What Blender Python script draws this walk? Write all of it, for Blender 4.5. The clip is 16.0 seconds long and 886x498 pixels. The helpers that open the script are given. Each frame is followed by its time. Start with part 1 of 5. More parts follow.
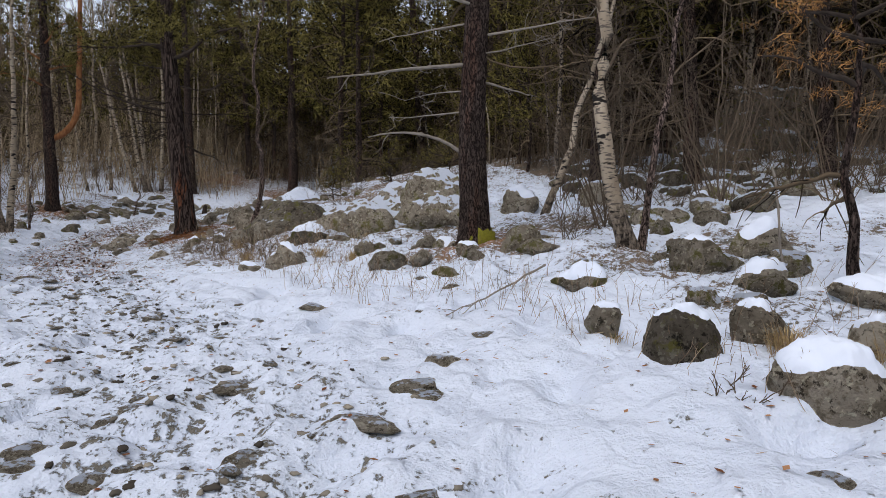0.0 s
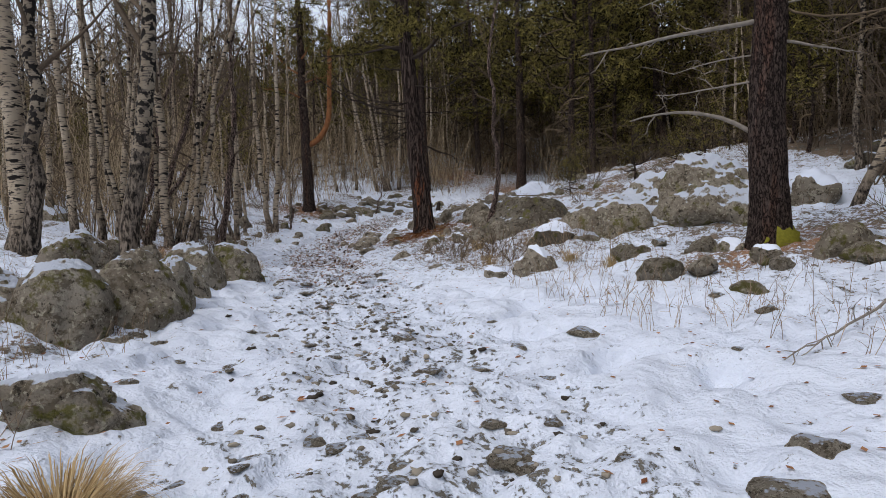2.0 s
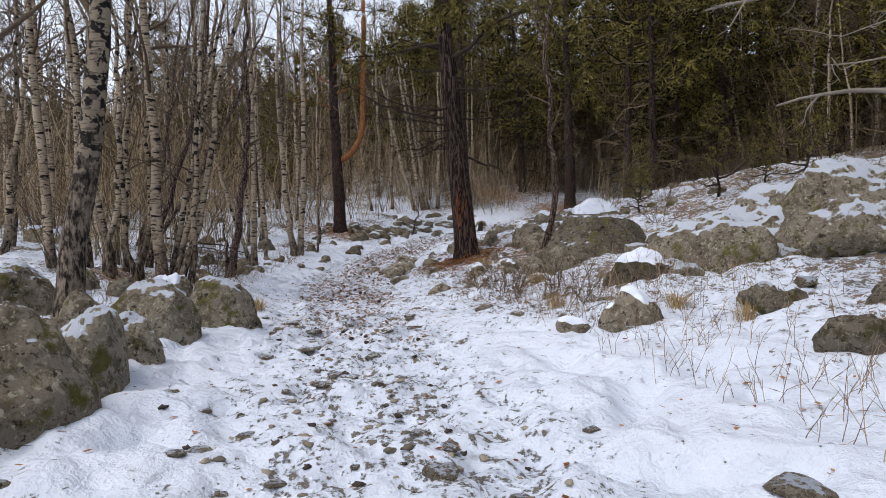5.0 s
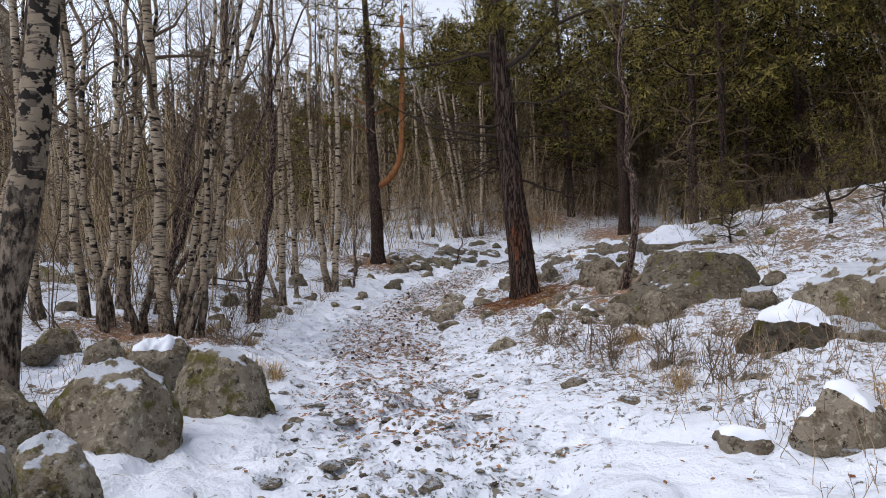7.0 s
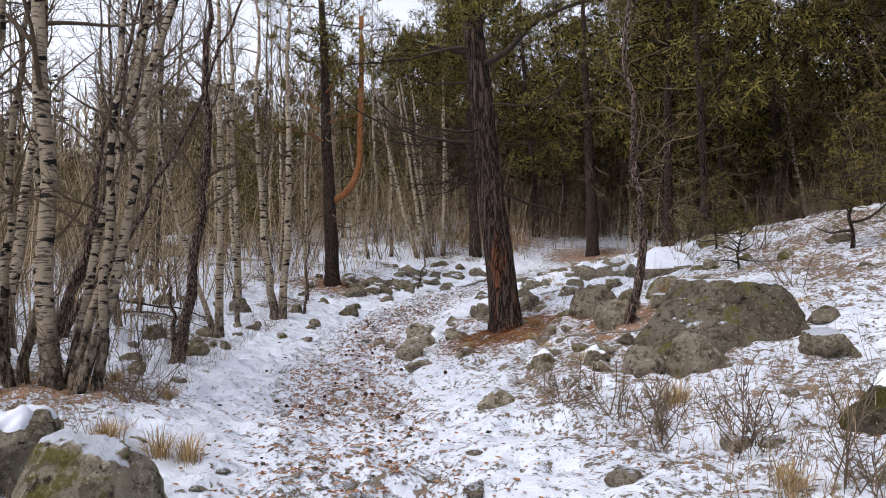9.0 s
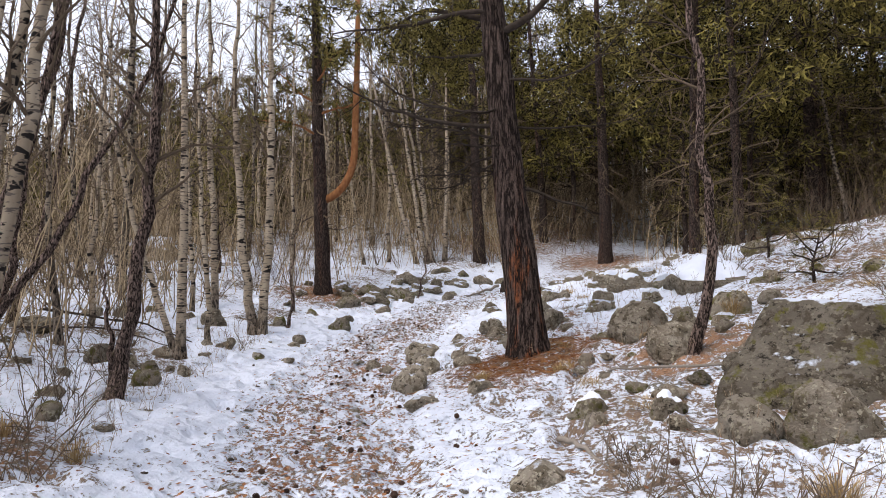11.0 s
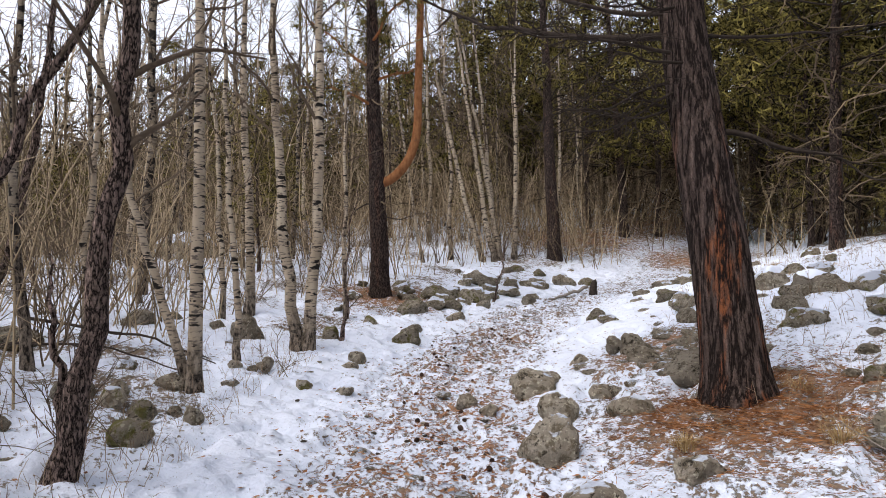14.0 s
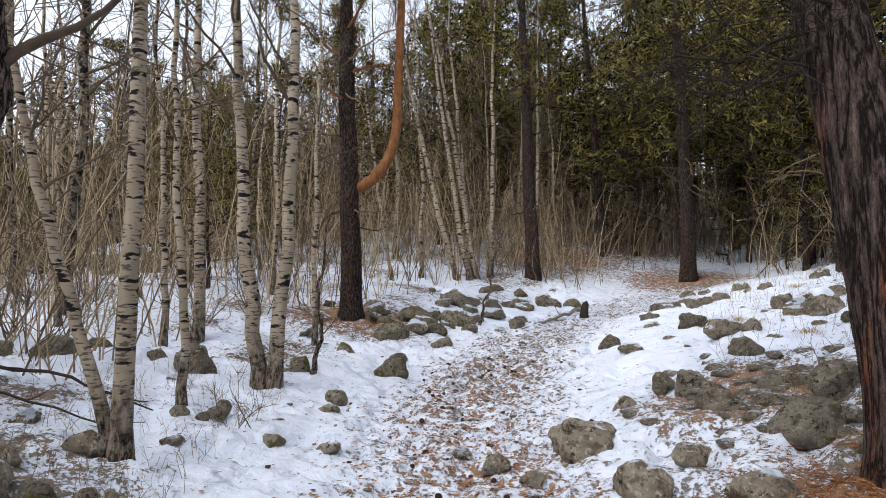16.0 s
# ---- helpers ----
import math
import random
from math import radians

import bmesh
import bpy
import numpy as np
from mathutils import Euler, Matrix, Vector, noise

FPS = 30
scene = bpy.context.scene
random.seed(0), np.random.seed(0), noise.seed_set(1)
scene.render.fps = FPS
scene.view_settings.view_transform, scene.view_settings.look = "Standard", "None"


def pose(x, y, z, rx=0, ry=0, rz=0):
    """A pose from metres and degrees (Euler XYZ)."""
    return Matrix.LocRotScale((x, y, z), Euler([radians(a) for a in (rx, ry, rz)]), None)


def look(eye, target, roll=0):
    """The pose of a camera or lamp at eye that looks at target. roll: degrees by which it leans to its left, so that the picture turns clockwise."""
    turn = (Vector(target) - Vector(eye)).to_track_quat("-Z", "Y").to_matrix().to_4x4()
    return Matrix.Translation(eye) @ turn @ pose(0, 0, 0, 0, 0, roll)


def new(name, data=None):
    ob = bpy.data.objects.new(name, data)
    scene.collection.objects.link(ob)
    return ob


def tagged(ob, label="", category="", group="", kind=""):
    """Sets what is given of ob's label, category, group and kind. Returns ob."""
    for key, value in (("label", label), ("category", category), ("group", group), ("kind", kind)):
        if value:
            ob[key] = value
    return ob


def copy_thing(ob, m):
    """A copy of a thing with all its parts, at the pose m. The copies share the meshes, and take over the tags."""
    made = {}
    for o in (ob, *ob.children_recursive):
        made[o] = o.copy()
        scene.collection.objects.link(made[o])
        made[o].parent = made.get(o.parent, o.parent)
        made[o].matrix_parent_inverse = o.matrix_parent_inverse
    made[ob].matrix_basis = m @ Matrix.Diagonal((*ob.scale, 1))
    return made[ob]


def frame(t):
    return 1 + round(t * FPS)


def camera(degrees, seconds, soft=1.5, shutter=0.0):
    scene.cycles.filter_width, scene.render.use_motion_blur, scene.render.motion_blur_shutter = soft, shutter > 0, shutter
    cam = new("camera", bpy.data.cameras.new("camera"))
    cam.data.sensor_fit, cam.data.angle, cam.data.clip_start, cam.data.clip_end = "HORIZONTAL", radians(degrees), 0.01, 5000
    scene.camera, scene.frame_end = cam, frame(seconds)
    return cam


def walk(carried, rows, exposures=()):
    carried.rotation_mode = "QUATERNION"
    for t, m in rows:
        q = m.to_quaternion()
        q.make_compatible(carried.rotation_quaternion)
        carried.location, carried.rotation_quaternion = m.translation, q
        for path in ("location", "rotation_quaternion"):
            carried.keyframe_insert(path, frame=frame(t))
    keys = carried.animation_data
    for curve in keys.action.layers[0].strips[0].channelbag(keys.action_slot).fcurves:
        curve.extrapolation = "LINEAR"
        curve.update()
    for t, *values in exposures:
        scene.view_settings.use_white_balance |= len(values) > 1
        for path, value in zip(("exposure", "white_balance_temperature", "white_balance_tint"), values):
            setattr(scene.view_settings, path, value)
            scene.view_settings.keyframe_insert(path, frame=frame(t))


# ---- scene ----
cam = camera(69.7, 16.0, soft=0.9)
PATH = [
    (0, (0.02, 0.872, 1.079), (0.001, 2.87, 0.983), 0.7),
    (0.5, (-0.179, 1.223, 1.172), (-0.453, 3.198, 1.02), 0.3),
    (1, (-0.367, 1.494, 1.051), (-0.834, 3.431, 0.878), -0.3),
    (1.5, (-0.482, 1.824, 1.16), (-1.104, 3.717, 0.988), -0.7),
    (2, (-0.602, 1.942, 1.185), (-1.296, 3.814, 1.062), -0.7),
    (2.5, (-0.94, 2.12, 1.23), (-1.678, 3.975, 1.104), -0.7),
    (3, (-1.053, 2.328, 1.182), (-1.825, 4.168, 1.043), -0.8),
    (3.5, (-1.225, 2.777, 1.189), (-1.973, 4.629, 1.08), -0.8),
    (3.7, (-1.247, 2.923, 1.231), (-1.992, 4.777, 1.137), -0.8),
    (5.8, (-2.122, 4.897, 1.261), (-2.959, 6.713, 1.203), -0.7),
    (6, (-2.289, 5.033, 1.279), (-3.124, 6.849, 1.216), -0.8),
    (6.5, (-2.495, 5.446, 1.361), (-3.369, 7.244, 1.357), -1.1),
    (7, (-2.711, 5.891, 1.478), (-3.622, 7.671, 1.493), -1.2),
    (7.5, (-3.086, 6.259, 1.519), (-3.957, 8.06, 1.54), -1.1),
    (8, (-3.275, 6.608, 1.542), (-4.116, 8.421, 1.594), -1.1),
    (8.5, (-3.497, 7.079, 1.606), (-4.33, 8.896, 1.666), -1.1),
    (8.7, (-3.624, 7.221, 1.585), (-4.419, 9.055, 1.652), -0.9),
    (10.8, (-4.585, 9.086, 1.648), (-5.332, 10.94, 1.733), -0.4),
    (11, (-4.714, 9.25, 1.675), (-5.485, 11.094, 1.762), -0.3),
    (11.5, (-5.024, 9.638, 1.558), (-5.862, 11.451, 1.671), -0.5),
    (12, (-5.391, 10.07, 1.608), (-6.247, 11.875, 1.702), -0.5),
    (12.5, (-5.803, 10.503, 1.596), (-6.645, 12.315, 1.665), -0.4),
    (13, (-6.057, 11.016, 1.485), (-6.948, 12.805, 1.573), -0.6),
    (13.5, (-6.426, 11.523, 1.549), (-7.329, 13.305, 1.639), -0.5),
    (14, (-6.873, 11.917, 1.633), (-7.764, 13.705, 1.724), -0.3),
    (14.5, (-7.242, 12.326, 1.569), (-8.108, 14.124, 1.709), -0.3),
    (15, (-7.602, 12.715, 1.614), (-8.412, 14.537, 1.763), -0.0),
    (15.5, (-7.999, 13.066, 1.673), (-8.767, 14.908, 1.809), 0.2),
    (16, (-8.29, 13.288, 1.649), (-9.037, 15.137, 1.8), 0.2),
]
EXPOSURES = [(0, -0.3, 6650, 12), (1.0, -0.24, 6650, 12), (2.2, -0.33, 6700, 12), (3.5, -0.18, 6750, 12), (7, 0.06, 6800, 13), (11, 0.46, 6950, 15), (14.5, 0.48, 6900, 14), (16, 0.42, 6750, 11)]
walk(cam, [(t, look(eye, target, roll)) for t, eye, target, roll in PATH], EXPOSURES)

# ---------------------------------------------------------------- light
world = bpy.data.worlds.new("winter_sky")
scene.world = world
world.use_nodes = True
wn, wl = world.node_tree.nodes, world.node_tree.links
sky = wn.new("ShaderNodeTexSky")
sky.sky_type, sky.sun_disc = "NISHITA", False
sky.sun_elevation, sky.sun_rotation = radians(58), radians(-150)
sky.dust_density, sky.air_density = 1.0, 1.0
soft_cloud = wn.new("ShaderNodeHueSaturation")
soft_cloud.inputs["Saturation"].default_value = 0.45
wl.new(sky.outputs[0], soft_cloud.inputs["Color"])
wl.new(soft_cloud.outputs[0], wn["Background"].inputs["Color"])
wn["Background"].inputs["Strength"].default_value = 0.27
sun = new("sun", bpy.data.lights.new("sun", "SUN"))
sun.data.energy, sun.data.angle, sun.data.color = 1.05, radians(30), (1.0, 0.97, 0.92)
sun.matrix_world = look((0, 0, 30), (9.4, 16.2, 0.0))

# ---------------------------------------------------------------- noise and the lie of the land
def lattice(ix, iy, seed):
    h = (ix.astype(np.int64) * 374761393 + iy.astype(np.int64) * 668265263 + seed * 1442695041) & 0x7FFFFFFF
    h = ((h ^ (h >> 13)) * 1274126177) & 0x7FFFFFFF
    h = ((h ^ (h >> 15)) * 2246822519) & 0x7FFFFFFF
    return (h ^ (h >> 11)) % 100003 / 100003.0


def grain(x, y, seed=0):
    """Smooth noise in 0..1 over a plane."""
    ix, iy = np.floor(x), np.floor(y)
    fx, fy = x - ix, y - iy
    fx, fy = fx * fx * (3 - 2 * fx), fy * fy * (3 - 2 * fy)
    a, b = lattice(ix, iy, seed), lattice(ix + 1, iy, seed)
    c, d = lattice(ix, iy + 1, seed), lattice(ix + 1, iy + 1, seed)
    return (a * (1 - fx) + b * fx) * (1 - fy) + (c * (1 - fx) + d * fx) * fy


def fractal(x, y, seed=0, octaves=3):
    total, amp, norm = 0.0, 1.0, 0.0
    for k in range(octaves):
        total = total + amp * grain(x * 2 ** k, y * 2 ** k, seed + 17 * k)
        norm, amp = norm + amp, amp * 0.5
    return total / norm


def curve(v, ks, vs):
    """A smooth curve through knots."""
    ks, vs = np.asarray(ks, float), np.asarray(vs, float)
    v = np.clip(np.asarray(v, float), ks[0], ks[-1])
    m = np.gradient(vs, ks)
    i = np.clip(np.searchsorted(ks, v) - 1, 0, len(ks) - 2)
    h = ks[i + 1] - ks[i]
    t = (v - ks[i]) / h
    return (vs[i] * (2 * t ** 3 - 3 * t ** 2 + 1) + m[i] * h * (t ** 3 - 2 * t ** 2 + t)
            + vs[i + 1] * (3 * t ** 2 - 2 * t ** 3) + m[i + 1] * h * (t ** 3 - t ** 2))


def trail(y):
    """The trail's middle line: x over y."""
    return curve(y, (-30, 0, 5, 9.5, 14.5, 18.5, 23, 28, 32, 40, 60), (9, 0.6, -1.9, -4.9, -8.2, -10.3, -11.3, -11.2, -10.2, -6.5, 6))


def land(x, y):
    """The height of the land: the trail's own rise, and its banks."""
    x, y = np.asarray(x, float), np.asarray(y, float)
    d = x - trail(y)
    right, left = np.maximum(d - 0.8, 0), np.maximum(-d - 1.0, 0)
    z = curve(y, (-10, 0, 5, 10, 15, 20, 25, 31, 40, 60), (-0.6, -0.464, 0.012, 0.073, 0.026, 0.243, 0.774, 1.35, 3.03, 7.0))
    z = z + curve(y, (0, 10, 20, 35), (0.069, 0.129, 0.223, 0.21)) * 18 * np.tanh(right / 18)
    z = z + curve(y, (5, 15, 25), (0.114, 0.155, 0.171)) * 9 * np.tanh(left / 9)
    far = np.hypot(x + 6, y - 15)
    hill = np.clip((d - 20 - np.maximum(28 - y, 0) * 0.2) / 30, 0, 1)
    z = z + 15 * hill * hill * (3 - 2 * hill)
    return z + 14 * np.clip((far - 55) / 140, 0, 1) ** 1.5 * (0.4 + 1.2 * fractal(x / 60, y / 60, 5))


def relief(x, y):
    """The small relief of the snow: trodden along the trail, billowy beside it."""
    d = x - trail(y)
    tread = np.exp(-(d / 1.5) ** 4)
    near = np.exp(-(np.hypot(x + 6, y - 13) / 26) ** 4)
    rough_bank = (fractal(x * 2.3, y * 2.3, 16) - 0.5) * 0.16 * np.clip((np.abs(d) - 2.4) / 1.5, 0, 1)
    bumps = (fractal(x * 3.6, y * 3.6, 11) - 0.5) * 0.21 + (grain(x * 8, y * 8, 12) - 0.5) * 0.085
    pits = -0.12 * np.clip(grain(x * 3.1, y * 3.1, 14) - 0.62, 0, 1) / 0.38
    dents = -0.21 * np.clip(grain(x * 2.9, y * 2.9, 18) - 0.58, 0, 1) / 0.42 * np.exp(-(d / 4.0) ** 4)
    billow = dents + (fractal(x * 1.1, y * 1.1, 13) - 0.5) * 0.16 + (grain(x * 5, y * 5, 15) - 0.5) * 0.045
    return near * (tread * (bumps + pits) + (1 - tread) * (billow + 0.5 * bumps) + rough_bank)


def wood_edge(x):
    """How far along y the dark wood on the slope begins."""
    return np.interp(x, (-9, -3, 0, 1.5, 2.5, 4.5, 5.5, 10.5, 11.5, 20), (34, 33.5, 31, 22, 17, 16.5, 19.5, 19.5, 13, 8))


def ground_z(x, y):
    return float(land(x, y) + relief(np.asarray(x, float), np.asarray(y, float)))


# ---------------------------------------------------------------- materials
def shader(name):
    mat = bpy.data.materials.new(name)
    mat.use_nodes = True
    return mat, mat.node_tree.nodes, mat.node_tree.links, mat.node_tree.nodes["Principled BSDF"]


class Nodes:
    """Short ways to wire a material."""

    def __init__(self, name, rough=0.8):
        self.mat, self.n, self.l, self.bsdf = shader(name)
        self.bsdf.inputs["Roughness"].default_value = rough
        self.bsdf.inputs["Specular IOR Level"].default_value = 0.1
        self.co = self.n.new("ShaderNodeTexCoord").outputs["Object"]

    def shift(self):
        """Object coordinates moved by each object's own random number."""
        info = self.n.new("ShaderNodeObjectInfo")
        mul = self.n.new("ShaderNodeVectorMath")
        mul.operation = "MULTIPLY_ADD"
        self.l.new(info.outputs["Random"], mul.inputs[0])
        mul.inputs[1].default_value = (17.0, 31.0, 7.0)
        self.l.new(self.co, mul.inputs[2])
        self.co = mul.outputs[0]

    def scaled(self, x, y, z):
        m = self.n.new("ShaderNodeMapping")
        m.inputs["Scale"].default_value = (x, y, z)
        self.l.new(self.co, m.inputs["Vector"])
        return m.outputs[0]

    def noise(self, scale, detail=4, rough=0.6, co=None):
        t = self.n.new("ShaderNodeTexNoise")
        t.inputs["Scale"].default_value, t.inputs["Detail"].default_value, t.inputs["Roughness"].default_value = scale, detail, rough
        self.l.new(co or self.co, t.inputs["Vector"])
        return t.outputs["Fac"]

    def voronoi(self, scale, feature="F1", co=None):
        t = self.n.new("ShaderNodeTexVoronoi")
        t.feature = feature
        t.inputs["Scale"].default_value = scale
        self.l.new(co or self.co, t.inputs["Vector"])
        return t.outputs["Distance"]

    def ramp(self, fac, *stops):
        r = self.n.new("ShaderNodeValToRGB")
        el = r.color_ramp.elements
        while len(el) < len(stops):
            el.new(0.5)
        for e, (p, c) in zip(el, stops):
            e.position = p
            e.color = (c, c, c, 1) if isinstance(c, (int, float)) else (*c, 1)
        self.l.new(fac, r.inputs["Fac"])
        return r.outputs["Color"]

    def mix(self, fac, a, b, blend="MIX"):
        m = self.n.new("ShaderNodeMix")
        m.data_type, m.blend_type = "RGBA", blend
        for socket, v in ((m.inputs[0], fac), (m.inputs[6], a), (m.inputs[7], b)):
            if isinstance(v, (int, float)):
                socket.default_value = v
            elif isinstance(v, tuple):
                socket.default_value = (*v, 1)
            else:
                self.l.new(v, socket)
        return m.outputs[2]

    def math(self, op, a, b=0.0):
        m = self.n.new("ShaderNodeMath")
        m.operation = op
        for socket, v in zip(m.inputs, (a, b)):
            if isinstance(v, (int, float)):
                socket.default_value = v
            else:
                self.l.new(v, socket)
        return m.outputs[0]

    def attribute(self, name):
        a = self.n.new("ShaderNodeAttribute")
        a.attribute_name = name
        return a.outputs["Fac"]

    def upward(self):
        g = self.n.new("ShaderNodeNewGeometry")
        s = self.n.new("ShaderNodeSeparateXYZ")
        self.l.new(g.outputs["Normal"], s.inputs[0])
        return s.outputs["Z"]

    def island(self):
        return self.n.new("ShaderNodeNewGeometry").outputs["Random Per Island"]

    def own(self):
        return self.n.new("ShaderNodeObjectInfo").outputs["Random"]

    def finish(self, colour, bump=None, strength=0.5, distance=0.02, rough=None):
        if isinstance(colour, tuple):
            self.bsdf.inputs["Base Color"].default_value = (*colour, 1)
        else:
            self.l.new(colour, self.bsdf.inputs["Base Color"])
        if bump is not None:
            b = self.n.new("ShaderNodeBump")
            b.inputs["Strength"].default_value, b.inputs["Distance"].default_value = strength, distance
            self.l.new(bump, b.inputs["Height"])
            self.l.new(b.outputs[0], self.bsdf.inputs["Normal"])
        if rough is not None:
            self.l.new(rough, self.bsdf.inputs["Roughness"])
        return self.mat


SNOW = (0.80, 0.86, 0.96)


def ground_material():
    k = Nodes("snowy_ground", 0.75)
    bare, litter = k.attribute("bare"), k.attribute("litter")
    fine, mid, wide = k.noise(30, 5, 0.7), k.noise(7.0, 5, 0.65), k.noise(0.9, 3)
    snow = k.mix(k.ramp(wide, (0.35, 0.0), (0.7, 1.0)), SNOW, (0.74, 0.80, 0.91))
    snow = k.mix(k.ramp(k.noise(60, 3), (0.62, 0.0), (0.75, 0.5)), snow, (0.62, 0.62, 0.64))
    soil = k.mix(k.ramp(fine, (0.35, 0.0), (0.65, 1.0)), (0.075, 0.066, 0.05), (0.24, 0.22, 0.18))
    needles = k.mix(k.ramp(k.noise(40, 4), (0.35, 0.0), (0.65, 1.0)), (0.23, 0.115, 0.065), (0.43, 0.26, 0.16))
    soil = k.mix(k.math("MULTIPLY", litter, k.ramp(k.noise(3.2, 4), (0.33, 0.0), (0.52, 1.0))), soil, needles)
    patchy = k.math("ADD", k.math("MULTIPLY", mid, 0.6), k.math("MULTIPLY", fine, 0.4))
    specks = k.noise(15, 4, 0.7, k.scaled(1.0, 1.0, 1.0))
    patchy = k.math("ADD", k.math("MULTIPLY", patchy, 0.62), k.math("MULTIPLY", specks, 0.38))
    show = k.ramp(k.math("ADD", patchy, k.math("MULTIPLY", bare, 0.20)), (0.598, 0.0), (0.642, 1.0))
    colour = k.mix(show, snow, soil)
    height = k.math("SUBTRACT", k.math("ADD", k.math("MULTIPLY", fine, 0.35), k.math("MULTIPLY", mid, 1.4)), k.math("MULTIPLY", show, 0.5))
    clods = k.n.new("ShaderNodeTexVoronoi")
    clods.feature = "SMOOTH_F1"
    clods.inputs["Scale"].default_value, clods.inputs["Smoothness"].default_value = 5.5, 0.5
    k.l.new(k.co, clods.inputs["Vector"])
    height = k.math("ADD", height, k.math("MULTIPLY", clods.outputs["Distance"], 1.1))
    return k.finish(colour, height, 0.85, 0.06)


def rock_material(name, snow, moss, tone=1.0):
    k = Nodes(name, 0.9)
    k.shift()
    blot, wide, fine = k.noise(9, 6, 0.7), k.noise(2.2, 4), k.noise(30, 5, 0.7)
    c = k.mix(k.ramp(wide, (0.35, 0.0), (0.65, 1.0)), tuple(v * tone for v in (0.265, 0.222, 0.168)), tuple(v * tone for v in (0.46, 0.405, 0.325)))
    c = k.mix(k.ramp(blot, (0.50, 0.0), (0.58, 0.8)), c, tuple(v * tone for v in (0.15, 0.12, 0.08)))
    c = k.mix(k.ramp(k.noise(22, 4, 0.6), (0.58, 0.0), (0.61, 0.85)), c, tuple(v * tone for v in (0.55, 0.50, 0.38)))
    c = k.mix(k.ramp(k.noise(17, 5, 0.75), (0.37, 0.9), (0.42, 0.0)), c, tuple(v * tone for v in (0.035, 0.028, 0.018)))
    c = k.mix(k.ramp(k.noise(5, 6, 0.75), (0.35, 0.9), (0.41, 0.0)), c, tuple(v * tone for v in (0.03, 0.025, 0.017)))
    if moss:
        grown = k.math("MULTIPLY", k.ramp(k.noise(4.4, 5, 0.7), (0.56 - moss * 0.06, 0.0), (0.64 - moss * 0.06, 1.0)), 0.85)
        c = k.mix(grown, c, k.mix(fine, (0.085, 0.080, 0.018), (0.20, 0.185, 0.035)))
    if snow:
        lie = k.math("ADD", k.upward(), k.math("MULTIPLY", k.noise(5.5, 4), 0.95))
        mask = k.n.new("ShaderNodeMapRange")
        mask.inputs["From Min"].default_value, mask.inputs["From Max"].default_value = 1.42 - 0.3 * snow, 1.50 - 0.3 * snow
        k.l.new(lie, mask.inputs["Value"])
        c = k.mix(mask.outputs[0], c, SNOW)
    tone_own = k.ramp(k.own(), (0.0, 0.62), (1.0, 1.0))
    c = k.mix(1.0, c, tone_own, "MULTIPLY") if not snow else c
    height = k.math("ADD", k.math("MULTIPLY", blot, 1.4), k.math("MULTIPLY", fine, 0.6))
    return k.finish(c, height, 1.0, 0.08)


def pine_bark(name, rust, tone=1.0):
    k = Nodes(name, 0.95)
    k.shift()
    wob = k.noise(1.0, 5, 0.65, k.scaled(34, 34, 9))
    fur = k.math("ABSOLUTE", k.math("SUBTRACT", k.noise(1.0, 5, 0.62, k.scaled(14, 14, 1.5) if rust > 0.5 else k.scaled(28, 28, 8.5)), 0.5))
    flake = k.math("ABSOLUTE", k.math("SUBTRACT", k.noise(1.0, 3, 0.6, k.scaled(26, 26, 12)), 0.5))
    lift = tone * (1.0 + 0.7 * rust)
    c = k.mix(k.ramp(wob, (0.3, 0.0), (0.7, 1.0)), tuple(v * lift for v in (0.062, 0.044, 0.039)), tuple(v * lift for v in (0.185, 0.135, 0.112)))
    red = k.ramp(k.noise(1.0, 4, 0.6, k.scaled(6, 6, 0.9)), (0.53, 0.0), (0.63, rust))
    if rust > 0.5:
        sep = k.n.new("ShaderNodeSeparateXYZ")
        k.l.new(k.n["Texture Coordinate"].outputs["Object"], sep.inputs[0])
        reach = k.n.new("ShaderNodeMapRange")
        reach.inputs["From Min"].default_value, reach.inputs["From Max"].default_value = 3.0, 1.7
        k.l.new(k.math("ADD", sep.outputs["Z"], k.math("MULTIPLY", k.noise(2.5, 3), 0.8)), reach.inputs["Value"])
        red = k.math("MULTIPLY", red, reach.outputs[0])
    c = k.mix(red, c, (0.34, 0.115, 0.045))
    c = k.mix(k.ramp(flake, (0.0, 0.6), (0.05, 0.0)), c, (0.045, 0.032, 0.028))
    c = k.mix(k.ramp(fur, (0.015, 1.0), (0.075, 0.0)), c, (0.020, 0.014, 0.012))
    return k.finish(c, k.math("ADD", k.ramp(fur, (0.0, 0.0), (0.14, 1.0)), k.math("MULTIPLY", wob, 0.5)), 1.0, 0.04)


def upper_pine_bark():
    k = Nodes("flaky_orange_bark", 0.85)
    wob = k.noise(1.0, 5, 0.6, k.scaled(14, 14, 6))
    c = k.mix(k.ramp(wob, (0.35, 0.0), (0.65, 1.0)), (0.19, 0.075, 0.03), (0.32, 0.145, 0.062))
    return k.finish(c, wob, 0.6, 0.01)


